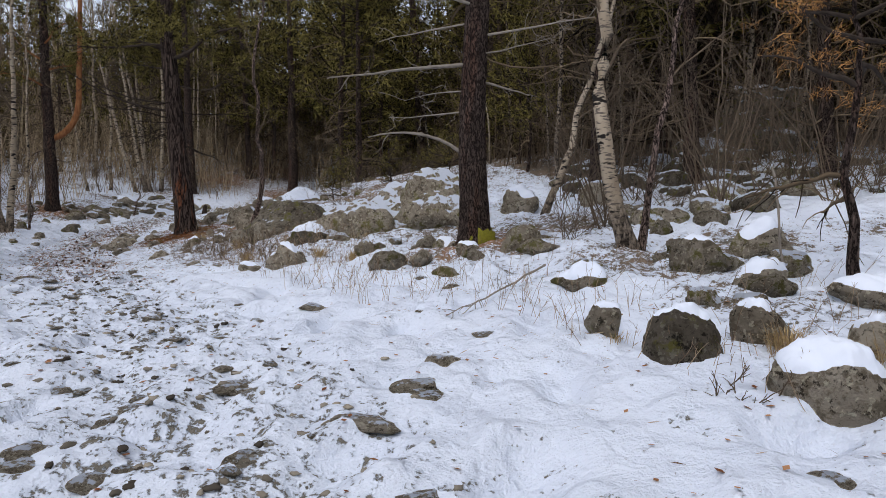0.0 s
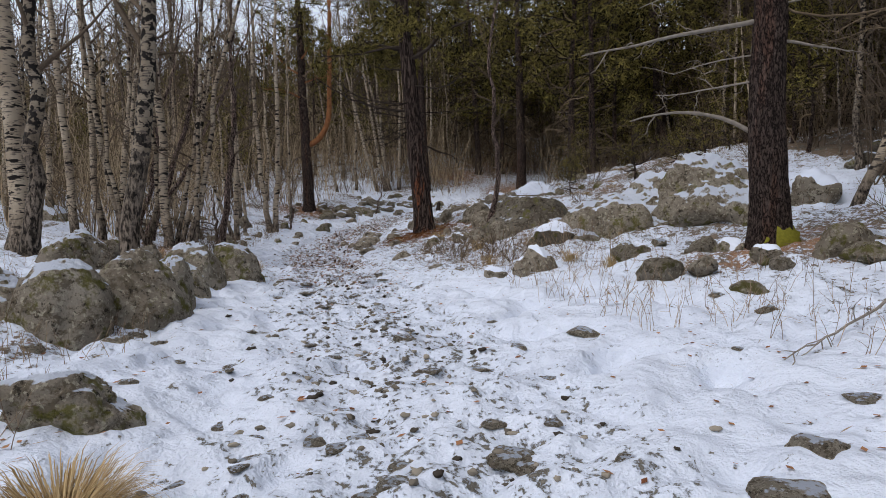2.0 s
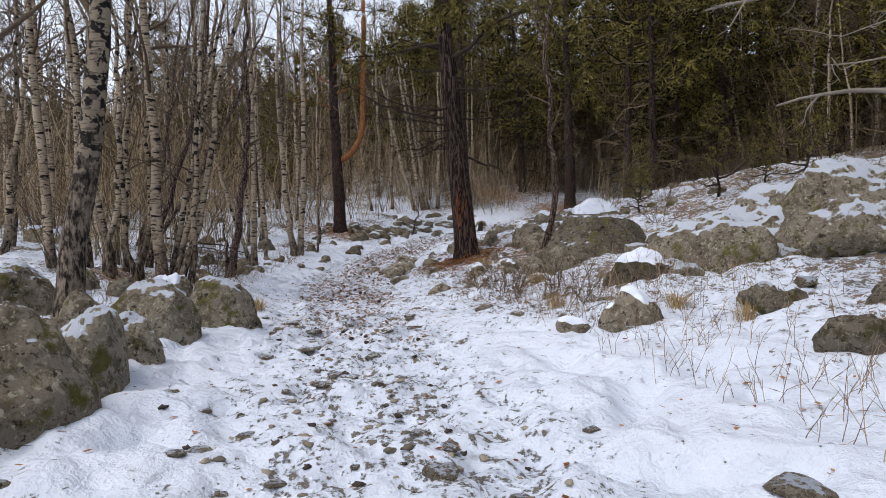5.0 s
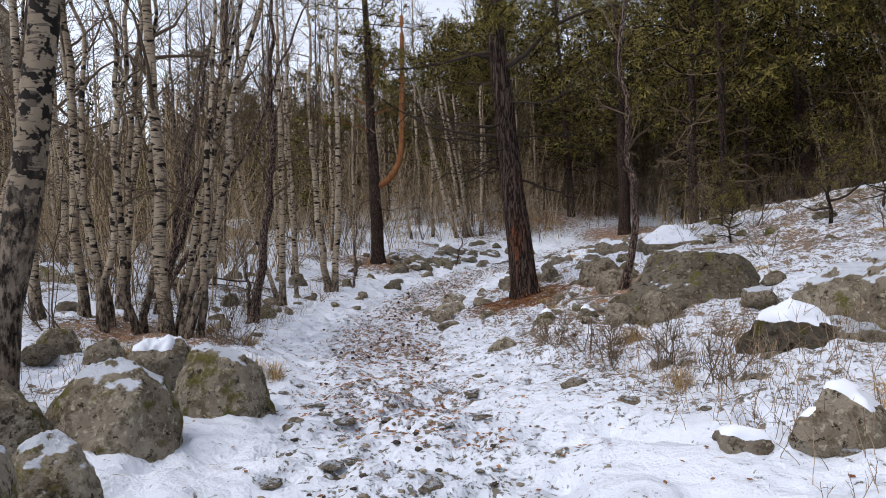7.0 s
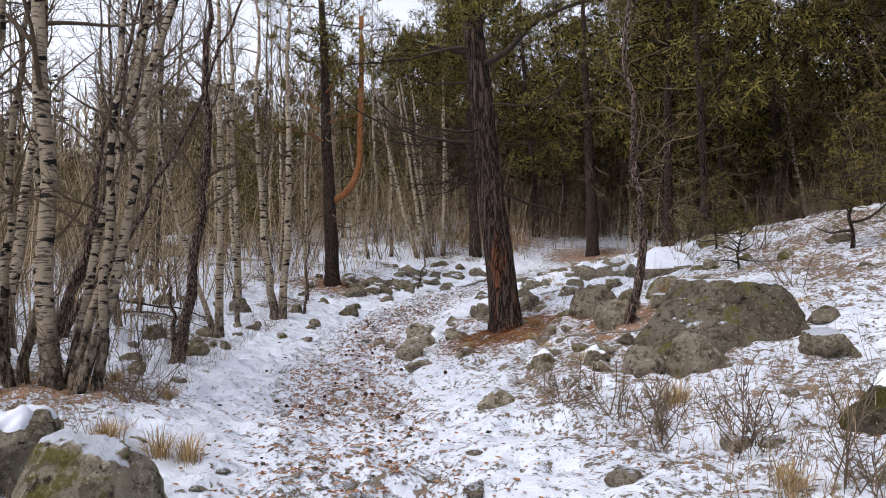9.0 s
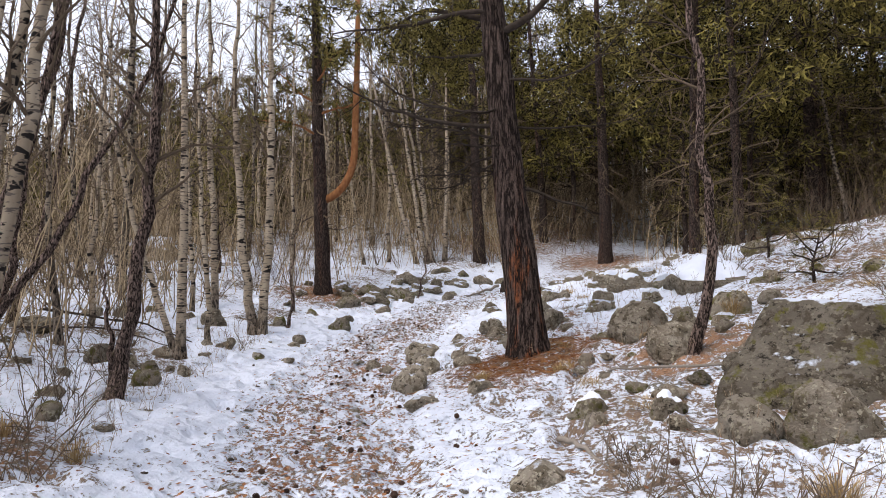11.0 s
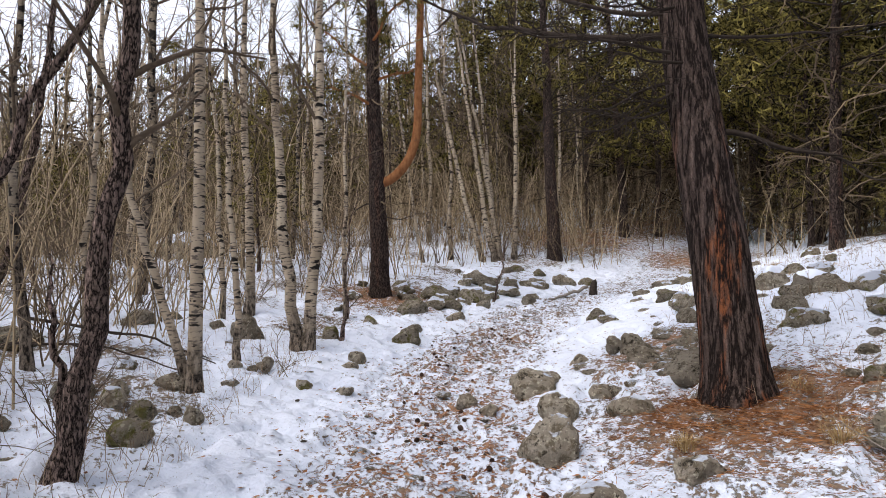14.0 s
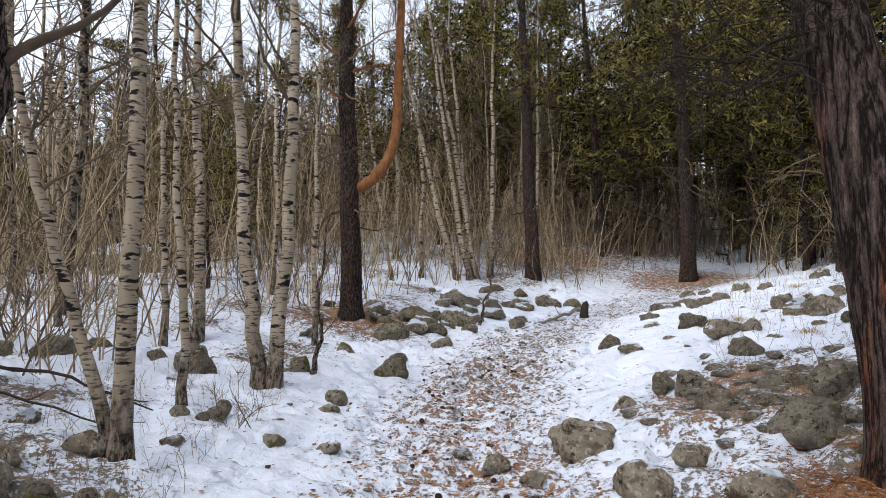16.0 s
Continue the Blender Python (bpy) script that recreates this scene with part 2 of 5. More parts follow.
def birch_bark(name, dark):
    k = Nodes(name, 0.75)
    k.shift()
    shade = k.noise(1.0, 4, 0.6, k.scaled(3, 3, 1.1))
    c = k.mix(k.ramp(shade, (0.3, 0.0), (0.7, 1.0)), tuple(v * (1 - 0.5 * dark) for v in (0.27, 0.21, 0.148)), tuple(v * (1 - 0.5 * dark) for v in (0.50, 0.415, 0.31)))
    dash = k.ramp(k.noise(1.0, 3, 0.5, k.scaled(9, 9, 42)), (0.55, 0.0), (0.60, 0.9))
    c = k.mix(dash, c, (0.10, 0.082, 0.07))
    scar = k.ramp(k.noise(1.0, 3, 0.55, k.scaled(4.5 + 8 * dark, 4.5 + 8 * dark, 15 - 5 * dark)), (0.575 - 0.10 * dark, 0.0), (0.605 - 0.10 * dark, 1.0))
    c = k.mix(scar, c, (0.020, 0.017, 0.015))
    sep = k.n.new("ShaderNodeSeparateXYZ")
    k.l.new(k.n["Texture Coordinate"].outputs["Object"], sep.inputs[0])
    foot = k.math("ADD", sep.outputs["Z"], k.math("MULTIPLY", k.noise(6, 4), 1.1))
    rough_foot = k.n.new("ShaderNodeMapRange")
    rough_foot.inputs["From Min"].default_value, rough_foot.inputs["From Max"].default_value = 0.75 + dark, 1.25 + 1.6 * dark
    rough_foot.inputs["To Min"].default_value, rough_foot.inputs["To Max"].default_value = 0.92, 0.0
    k.l.new(foot, rough_foot.inputs["Value"])
    c = k.mix(rough_foot.outputs[0], c, k.mix(k.ramp(k.noise(1.0, 5, 0.7, k.scaled(22, 22, 8)), (0.44, 0.0), (0.60, 1.0)), (0.014, 0.011, 0.009), (0.26, 0.21, 0.165)))
    return k.finish(c, k.math("SUBTRACT", shade, k.math("MULTIPLY", scar, 0.6)), 0.5, 0.012)


def plain(name, dark, light, scale=20, rough=0.85, by_island=False):
    k = Nodes(name, rough)
    fac = k.island() if by_island else k.math("ADD", k.math("MULTIPLY", k.noise(scale, 4), 0.7), k.math("MULTIPLY", k.own(), 0.3))
    c = k.mix(k.ramp(fac, (0.2, 0.0), (0.8, 1.0)), dark, light)
    return k.finish(c, None if by_island else k.noise(scale * 3, 3), 0.4, 0.006)


M_GROUND = ground_material()
M_ROCK = rock_material("lichened_rock", 0, 0)
M_ROCK_MOSS = rock_material("mossy_rock", 0, 0.6)
M_ROCK_DUSTED = rock_material("snow_dusted_rock", 1.0, 0.25)
M_ROCK_SNOWY = rock_material("snow_covered_rock", 1.7, 0.2)
# dark rock whose low tone also carries the shade under the slope's trees
M_ROCK_SHADED = rock_material("dark_shaded_slope_rock", 1.0, 0.3, 0.42)
M_ROCK_SPECKLED = rock_material("speckled_rock", 0.25, 0.1, 0.95)
M_ROCK_MOSS_SNOW = rock_material("mossy_snow_patched_rock", 0.7, 0.45, 1.0)
# the mossy rock at a lower tone, without snow
M_ROCK_DARK_BARE = rock_material("dark_bare_rock", 0, 0.3, 0.45)
M_SLAB = rock_material("dark_slab_rock", 0.35, 0.1, 0.5)
M_STONE = rock_material("trail_stone", 0.02, 0, 1.05)
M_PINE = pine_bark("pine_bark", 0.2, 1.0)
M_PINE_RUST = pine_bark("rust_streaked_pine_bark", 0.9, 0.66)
M_ORANGE = upper_pine_bark()
M_BIRCH = birch_bark("birch_bark", 0.0)
M_BIRCH_BAND = birch_bark("banded_birch_bark", 0.22)
M_BIRCH_OLD = birch_bark("old_birch_bark", 0.75)
M_DARKBARK = pine_bark("rough_dark_bark", 0.0, 3.1)
M_TWIG = plain("bare_twig", (0.07, 0.05, 0.035), (0.20, 0.152, 0.108))
M_DEAD = plain("dead_wood", (0.17, 0.145, 0.12), (0.34, 0.30, 0.255), 14)
M_DARKWOOD = plain("dark_branch", (0.018, 0.013, 0.010), (0.075, 0.058, 0.047), 14)
M_DEADTWIG = plain("grey_dead_twig", (0.012, 0.008, 0.005), (0.23, 0.17, 0.11), by_island=True)
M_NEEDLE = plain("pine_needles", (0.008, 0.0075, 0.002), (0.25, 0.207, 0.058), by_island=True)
# the needle colour darkened: the far wood's deep shade is in the colour
M_NEEDLE_FAR_SHADED = plain("far_pine_needles_shaded", (0.005, 0.0045, 0.001), (0.085, 0.070, 0.020), by_island=True)
M_NEEDLE_LITTER = plain("fallen_pine_needles", (0.15, 0.06, 0.024), (0.42, 0.20, 0.085), by_island=True)
M_NEEDLE_DRY = plain("dry_pine_needles", (0.34, 0.16, 0.05), (0.62, 0.34, 0.13), by_island=True)
M_GRASS = plain("dry_grass", (0.30, 0.20, 0.09), (0.58, 0.43, 0.23), by_island=True)
M_STEM = plain("dry_stem", (0.16, 0.105, 0.07), (0.40, 0.30, 0.20), by_island=True)
M_LEAF = plain("fallen_leaf", (0.17, 0.065, 0.030), (0.42, 0.22, 0.11), by_island=True)
M_CONE = plain("pine_cone", (0.045, 0.026, 0.020), (0.12, 0.075, 0.055), 60)
M_FARTWIG = plain("far_bare_wood", (0.12, 0.085, 0.05), (0.46, 0.36, 0.235), by_island=True)
M_PEBBLE = plain("pebble", (0.06, 0.05, 0.04), (0.34, 0.30, 0.235), by_island=True)
M_CAP = plain("snow", (0.76, 0.82, 0.93), (0.83, 0.88, 0.97), 12, 0.7)
M_MOSS = plain("moss", (0.09, 0.085, 0.012), (0.27, 0.25, 0.035), 30, 0.95)


# ---------------------------------------------------------------- mesh building
class Buf:
    """Gathers verts and faces for one mesh."""

    def __init__(self):
        self.v, self.f, self.n = [], [], 0

    def add(self, verts, faces):
        verts = np.asarray(verts, float)
        self.v.append(verts)
        self.f.extend([tuple(i + self.n for i in f) for f in faces])
        self.n += len(verts)

    def tube(self, pts, radii, sides=6, close=True):
        pts, radii = np.asarray(pts, float), np.asarray(radii, float)
        tang = np.gradient(pts, axis=0)
        tang /= np.linalg.norm(tang, axis=1)[:, None] + 1e-9
        ref = np.array([0.0, 0.0, 1.0]) if abs(tang[0][2]) < 0.9 else np.array([1.0, 0.0, 0.0])
        a = np.cross(tang, ref)
        a /= np.linalg.norm(a, axis=1)[:, None] + 1e-9
        b = np.cross(tang, a)
        th = np.arange(sides) * 2 * math.pi / sides
        ring = pts[:, None] + radii[:, None, None] * (np.cos(th)[None, :, None] * a[:, None] + np.sin(th)[None, :, None] * b[:, None])
        n = len(pts)
        faces = [(i * sides + j, i * sides + (j + 1) % sides, (i + 1) * sides + (j + 1) % sides, (i + 1) * sides + j) for i in range(n - 1) for j in range(sides)]
        verts = ring.reshape(-1, 3)
        if close:
            verts = np.vstack([verts, pts[-1:] + tang[-1:] * radii[-1]])
            faces += [((n - 1) * sides + j, (n - 1) * sides + (j + 1) % sides, n * sides) for j in range(sides)]
        self.add(verts, faces)

    def blades(self, base, tips, width, rng):
        """One thin triangle from each base to each tip."""
        base, tips = np.asarray(base, float), np.asarray(tips, float)
        d = tips - base
        side = np.cross(d, rng.normal(size=d.shape))
        side *= (np.asarray(width) / 2).reshape(-1, 1) / (np.linalg.norm(side, axis=1)[:, None] + 1e-9)
        v = np.stack([base - side, base + side, tips], 1).reshape(-1, 3)
        m = len(base)
        self.v.append(v)
        self.f.extend(map(tuple, (np.arange(3 * m).reshape(m, 3) + self.n).tolist()))
        self.n += 3 * m

    def mesh(self, name, material, smooth=True):
        me = bpy.data.meshes.new(name)
        me.from_pydata(np.vstack(self.v).tolist(), [], self.f)
        me.materials.append(material)
        if smooth:
            me.polygons.foreach_set("use_smooth", [True] * len(me.polygons))
        me.update()
        return me


def part(name, buf, material, parent, label="", smooth=True):
    ob = new(name, buf.mesh(name, material, smooth))
    ob.parent = parent
    return tagged(ob, label)


def empty(name, m):
    ob = new(name)
    ob.matrix_basis = m
    return ob


def wander(p, d, length, steps, rng, bend=0.15, lift=0.0):
    """A crooked line from p along d."""
    p, d = np.array(p, float), np.array(d, float)
    d /= np.linalg.norm(d)
    pts = [p.copy()]
    for _ in range(steps):
        d = d + rng.normal(size=3) * bend + np.array([0, 0, lift])
        d /= np.linalg.norm(d)
        p = p + d * length / steps
        pts.append(p.copy())
    return np.array(pts)


def aim(azimuth, rise):
    a, r = radians(azimuth), radians(rise)
    return np.array([math.cos(a) * math.cos(r), math.sin(a) * math.cos(r), math.sin(r)])


def along(pts, t):
    """The point at the share t of a line, and its way there."""
    s = t * (len(pts) - 1)
    i = min(int(s), len(pts) - 2)
    return pts[i] + (pts[i + 1] - pts[i]) * (s - i), pts[i + 1] - pts[i]


def tufts(buf, pts, rng, per, length, width, spread=1.0, up=0.35):
    """Needle tufts at the points."""
    pts = np.repeat(np.asarray(pts, float), per, axis=0)
    d = rng.normal(size=pts.shape) * spread + np.array([0, 0, up])
    d /= np.linalg.norm(d, axis=1)[:, None] + 1e-9
    n = len(pts)
    buf.blades(pts + rng.normal(size=pts.shape) * length * 0.35, pts + d * (length * rng.uniform(0.6, 1.15, n))[:, None], np.full(n, width) * rng.uniform(0.7, 1.3, n), rng)


# ---------------------------------------------------------------- the ground
def lines(core0, core1, step, far0, far1, grow=1.16):
    mid = list(np.arange(core0, core1 + step / 2, step))
    lo, hi, s = [], [], step
    v = core0
    while v > far0:
        s *= grow
        v -= s
        lo.append(v)
    v, s = core1, step
    while v < far1:
        s *= grow
        v += s
        hi.append(v)
    return np.array(lo[::-1] + mid + hi)


def build_ground():
    xs, ys = lines(-15.5, 4.2, 0.055, -900, 900), lines(2.0, 33.0, 0.055, -900, 900)
    X, Y = np.meshgrid(xs, ys)
    Z = land(X, Y) + relief(X, Y)
    d = X - trail(Y)
    tread = np.exp(-((d - 0.1) / 1.35) ** 4)
    fade = curve(Y, (0, 6, 11, 14, 20, 24, 30, 40), (0.34, 0.36, 0.42, 0.52, 0.56, 0.54, 0.5, 0.4))
    bare = tread * fade * (0.55 + 0.75 * fractal(X * 0.7, Y * 0.7, 21))
    litter = tread * curve(Y, (9, 12, 15, 21, 26), (0.0, 0.45, 0.95, 0.9, 0.4))
    for px, py, r in ((-7.0, 17.75, 1.3), (-15.0, 25.0, 1.8), (0.4, 10.2, 1.2), (-8.7, 36.0, 2.5), (-4.9, 17.0, 1.1), (-1.2, 33.0, 3.0), (-10.4, 12.0, 1.5), (-7.7, 20.2, 1.3), (-13.6, 37.5, 3.5), (-11.5, 41.5, 4.0)):
        near = np.exp(-(np.hypot(X - px, Y - py) / r) ** 3)
        bare, litter = np.maximum(bare, near * (0.72 + 0.35 * fractal(X * 1.3, Y * 1.3, 23))), np.maximum(litter, near)
    side = np.clip((-d - 1.8) / 1.5, 0, 1) + np.clip((d - 3.2) / 2.5, 0, 1)
    bare = np.maximum(bare, side * np.clip(fractal(X * 0.9, Y * 0.9, 27) * 1.5 - 0.42, 0, 1))
    litter = np.maximum(litter, side * 0.3)
    wooded = (Y > wood_edge(X) - 1.0 + 2 * fractal(X * 0.5, Y * 0.5, 33)) * np.clip((d - 3) / 2, 0, 1)
    bare, litter = np.maximum(bare, wooded * (0.55 + 1.0 * fractal(X * 0.8, Y * 0.8, 35))), np.maximum(litter, wooded * 0.25)
    brow = np.exp(-((X + 1.5) / 3.5) ** 4 - ((Y - 22) / 7) ** 4)
    bare, litter = np.maximum(bare, brow * (0.15 + 0.8 * fractal(X * 0.9, Y * 0.9, 37))), np.maximum(litter, brow * 0.5)
    strewn = np.exp(-((d - 3.7) / 2.3) ** 4 - ((Y - 15.4) / 4.8) ** 4)
    bare, litter = np.maximum(bare, strewn * (0.18 + 0.8 * fractal(X * 1.1, Y * 1.1, 41))), np.maximum(litter, strewn * 0.45)
    deep = np.clip((np.hypot(X + 6, Y - 15) - 32) / 25, 0, 1)
    bare = np.maximum(bare, deep * 2.2)
    ny, nx = X.shape
    me = bpy.data.meshes.new("ground")
    me.vertices.add(nx * ny)
    me.vertices.foreach_set("co", np.stack([X, Y, Z], -1).astype(np.float32).ravel())
    i = (np.arange(ny - 1)[:, None] * nx + np.arange(nx - 1)[None, :]).ravel()
    quads = np.stack([i, i + 1, i + nx + 1, i + nx], -1).astype(np.int32)
    me.loops.add(quads.size)
    me.loops.foreach_set("vertex_index", quads.ravel())
    me.polygons.add(len(quads))
    me.polygons.foreach_set("loop_start", np.arange(0, quads.size, 4, dtype=np.int32))
    me.polygons.foreach_set("use_smooth", np.ones(len(quads), bool))
    me.update(calc_edges=True)
    for name, values in (("bare", bare), ("litter", litter)):
        me.attributes.new(name, "FLOAT", "POINT").data.foreach_set("value", values.astype(np.float32).ravel())
    me.materials.append(M_GROUND)
    tagged(new("ground", me), "trodden snow over stony forest soil and needles", "ground", kind="structure")


build_ground()


# ---------------------------------------------------------------- rocks
def unit_ball(level):
    bm = bmesh.new()
    bmesh.ops.create_icosphere(bm, subdivisions=level, radius=1.0)
    v = np.array([x.co[:] for x in bm.verts])
    f = [tuple(q.index for q in p.verts) for p in bm.faces]
    bm.free()
    return v, f


BALLS = {n: unit_ball(n) for n in (2, 3, 4, 5)}


def lumps(p, seed, scale):
    off = Vector((seed * 3.7, seed * 1.3, seed * 2.1))
    return np.array([noise.noise(Vector(q) * scale + off) for q in p])


def rock_shape(seed, level, planes=10, hard=0.0, rough=0.19, flat_top=0.93, faces=None):
    """A worn block: a ball cut by soft planes, with lumps."""
    rng = np.random.default_rng(seed)
    v, f = BALLS[level]
    hard = hard or rng.uniform(6.0, 13.0)
    n = rng.normal(size=(planes, 3))
    n /= np.linalg.norm(n, axis=1)[:, None]
    n = np.vstack([n, [0, 0, 1], [0, 0, -1]])
    dist = np.append(rng.uniform(0.62 if flat_top < 1 else 0.80, 0.95 if flat_top < 1 else 1.05, planes), [flat_top, 0.9])
    ball = 1.0 if flat_top >= 1 else 1.22
    if faces:
        n = np.array([q[:3] for q in faces])
        n, dist = n / np.linalg.norm(n, axis=1)[:, None], np.array([q[3] for q in faces])
    r = (np.sum(np.maximum(v @ n.T / dist, 0) ** hard, axis=1) + ball ** -hard) ** (-1 / hard)
    r = r * (1 + rough * lumps(v, seed, 1.6) + 0.5 * rough * lumps(v, seed + 5, 4.0) + (0.35 * rough * lumps(v, seed + 9, 8.0) + 0.22 * rough * lumps(v, seed + 13, 17.0) if level > 3 else 0))
    p = v * r[:, None]
    size = (p.max(0) - p.min(0)) / 2
    p = (p - (p.max(0) + p.min(0)) / 2) / size
    p[:, :2] *= (1 - 0.16 * np.clip(p[:, 2], -0.2, 1))[:, None]
    return p, f


def rock(x, y, w, deep, h, turn=0.0, seed=1, material=None, cap=0.0, name="rock", label="grey lichened rock half sunk in the snow", level=4, tilt=0.0, sink=0.42, group="", hard=0.0, rough=0.19, flat_top=0.93, faces=None):
    """A rock w wide, deep deep, showing h above the ground; cap: the share of its top under a snow cap."""
    p, f = rock_shape(seed, level, hard=hard, rough=rough, flat_top=flat_top, faces=faces)
    half = 0.84 * h / (2 - 2 * sink)
    p = p * np.array([w / 2, deep / 2, half])
    if tilt:
        c, s = math.cos(radians(tilt)), math.sin(radians(tilt))
        p = np.stack([p[:, 0] * c + p[:, 2] * s, p[:, 1], p[:, 2] * c - p[:, 0] * s], -1)
    b = Buf()
    b.add(p, f)
    base = Matrix.Translation((x, y, float(land(x, y)) + half * (1 - 2 * sink))) @ pose(0, 0, 0, 0, 0, turn)
    ob = new(name, b.mesh(name, (M_ROCK_DUSTED if material in (None, M_ROCK) and 0 < cap <= 0.18 else material or M_ROCK)))
    ob.matrix_basis = base
    tagged(ob, label, "rock", group)
    if cap > 0.18:
        nrm = np.zeros_like(p)
        tri = np.array(f)
        fn = np.cross(p[tri[:, 1]] - p[tri[:, 0]], p[tri[:, 2]] - p[tri[:, 0]])
        for k in range(3):
            np.add.at(nrm, tri[:, k], fn)
        nrm /= np.linalg.norm(nrm, axis=1)[:, None] + 1e-9
        for _ in range(2 * level - 2):
            near = np.zeros_like(nrm)
            for k in range(3):
                np.add.at(near, tri[:, k], nrm[tri[:, (k + 1) % 3]] + nrm[tri[:, (k + 2) % 3]])
            nrm = near / (np.linalg.norm(near, axis=1)[:, None] + 1e-9)
        edge = nrm[:, 2] + 0.32 * lumps(p, seed + 31, 3.0 / max(w, 0.3)) - (1 - cap)
        thick = np.clip(edge * 2.2, -0.5, 1.0)
        lift = np.where(thick > 0, np.sqrt(np.maximum(thick, 0)), thick * 0.6) * min(0.05, 0.06 * w)
        q = p + nrm * (lift * 0.35)[:, None] + np.array([0, 0, 1.0]) * (lift * 0.75)[:, None]
        keep = [t for t in f if max(edge[i] for i in t) > -0.02]
        if keep:
            used = sorted({i for t in keep for i in t})
            order = {i: j for j, i in enumerate(used)}
            c = Buf()
            c.add(q[used], [tuple(order[i] for i in t) for t in keep])
            part("snow_cap", c, M_CAP, ob, "soft white snow cap")
    return ob


# ---------------------------------------------------------------- trees
def stem_line(h, lean, bow, rng, steps, wob):
    """A trunk's line: it leans from the foot and rights itself over bow metres."""
    z = np.linspace(-0.2, h, steps)
    reach = bow * (1 - np.exp(-np.maximum(z, 0) / bow)) if bow else z
    sway = np.cumsum(rng.normal(size=(steps, 2)) * wob, axis=0)
    sway -= sway[0]
    return np.stack([lean[0] * reach + sway[:, 0], lean[1] * reach + sway[:, 1], z], -1)


def birch(x, y, h=9.0, r=0.09, lean=(0, 0), seed=1, old=False, bow=0.0, limbs=15, first=0.3, wob=0.03, label="", group="birches beside the trail", twiggy=7, own_limbs=True, twig_r=0.005):
    """A bare winter birch: trunk, limbs and twigs."""
    rng = np.random.default_rng(seed)
    tree = empty("birch_tree", pose(x, y, float(land(x, y))))
    tagged(tree, label or ("bare birch with black-banded tan bark" if old == 3 else "old dark-barked birch with bare twigs" if old else "bare white-barked birch standing in the snow"), "tree", group)
    line = stem_line(h, lean, bow, rng, 22, wob)
    z = line[:, 2]
    rad = r * (1 - 0.86 * np.clip(z / h, 0, 1) ** 1.1) * (1 + 0.55 * np.exp(-np.maximum(z, 0) / 0.12))
    b = Buf()
    b.tube(line, rad, 10)
    part("trunk", b, M_DARKBARK if old == 2 else M_BIRCH_BAND if old == 3 else M_BIRCH_OLD if old else M_BIRCH, tree)
    crown = Buf()
    for i in range(limbs):
        t = first + (0.97 - first) * (i + rng.uniform(0, 1)) / limbs
        p, way = along(line, t)
        length = max(h * rng.uniform(0.10, 0.26) * (1.15 - t), 0.4)
        limb = wander(p, aim(rng.uniform(0, 360), rng.uniform(25, 62)), length, 6, rng, 0.16, 0.06)
        r0 = r * (1 - 0.86 * t) * 0.45
        lb = Buf() if own_limbs else crown
        lb.tube(limb, np.linspace(r0, r0 * 0.25, 7), 4)
        for _ in range(twiggy):
            q, w = along(limb, rng.uniform(0.15, 1.0))
            tw = wander(q, w / np.linalg.norm(w) + rng.normal(size=3) * 0.6, rng.uniform(0.3, 0.9), 2, rng, 0.2, 0.03)
            lb.tube(tw, np.linspace(twig_r, twig_r * 0.5, 3), 3, False)
        if own_limbs:
            part("limb", lb, M_TWIG, tree)
    if not own_limbs:
        tagged(part("crown", crown, M_TWIG, tree, "bare brown limbs and twigs"), kind="stuff")
    return tree


def bark_trunk(line, rad, sides, seed, deep):
    """A trunk with raised bark plates."""
    b = Buf()
    b.tube(line, rad, sides)
    v = b.v[0]
    n = len(line)
    th = np.tile(np.arange(sides) / sides, n)
    z = np.repeat(line[:, 2], sides)
    r = np.repeat(rad, sides)
    around = np.abs(th - 0.5) * 2 * math.pi * 0.26
    ridge = np.abs(grain(around * 26 + 2.2 * grain(around * 9, z * 2.2, seed + 3), z * 2.0, seed) - 0.5) * 2
    plate = np.clip(ridge * 2.2, 0, 1) + 0.4 * grain(around * 60, z * 14, seed + 1)
    axis = np.repeat(line, sides, axis=0)
    v[:-1] = axis + (v[:-1] - axis) * (1 + deep * (plate - 0.9) / np.maximum(r, 0.04) * 1.0)[:, None]
    return b


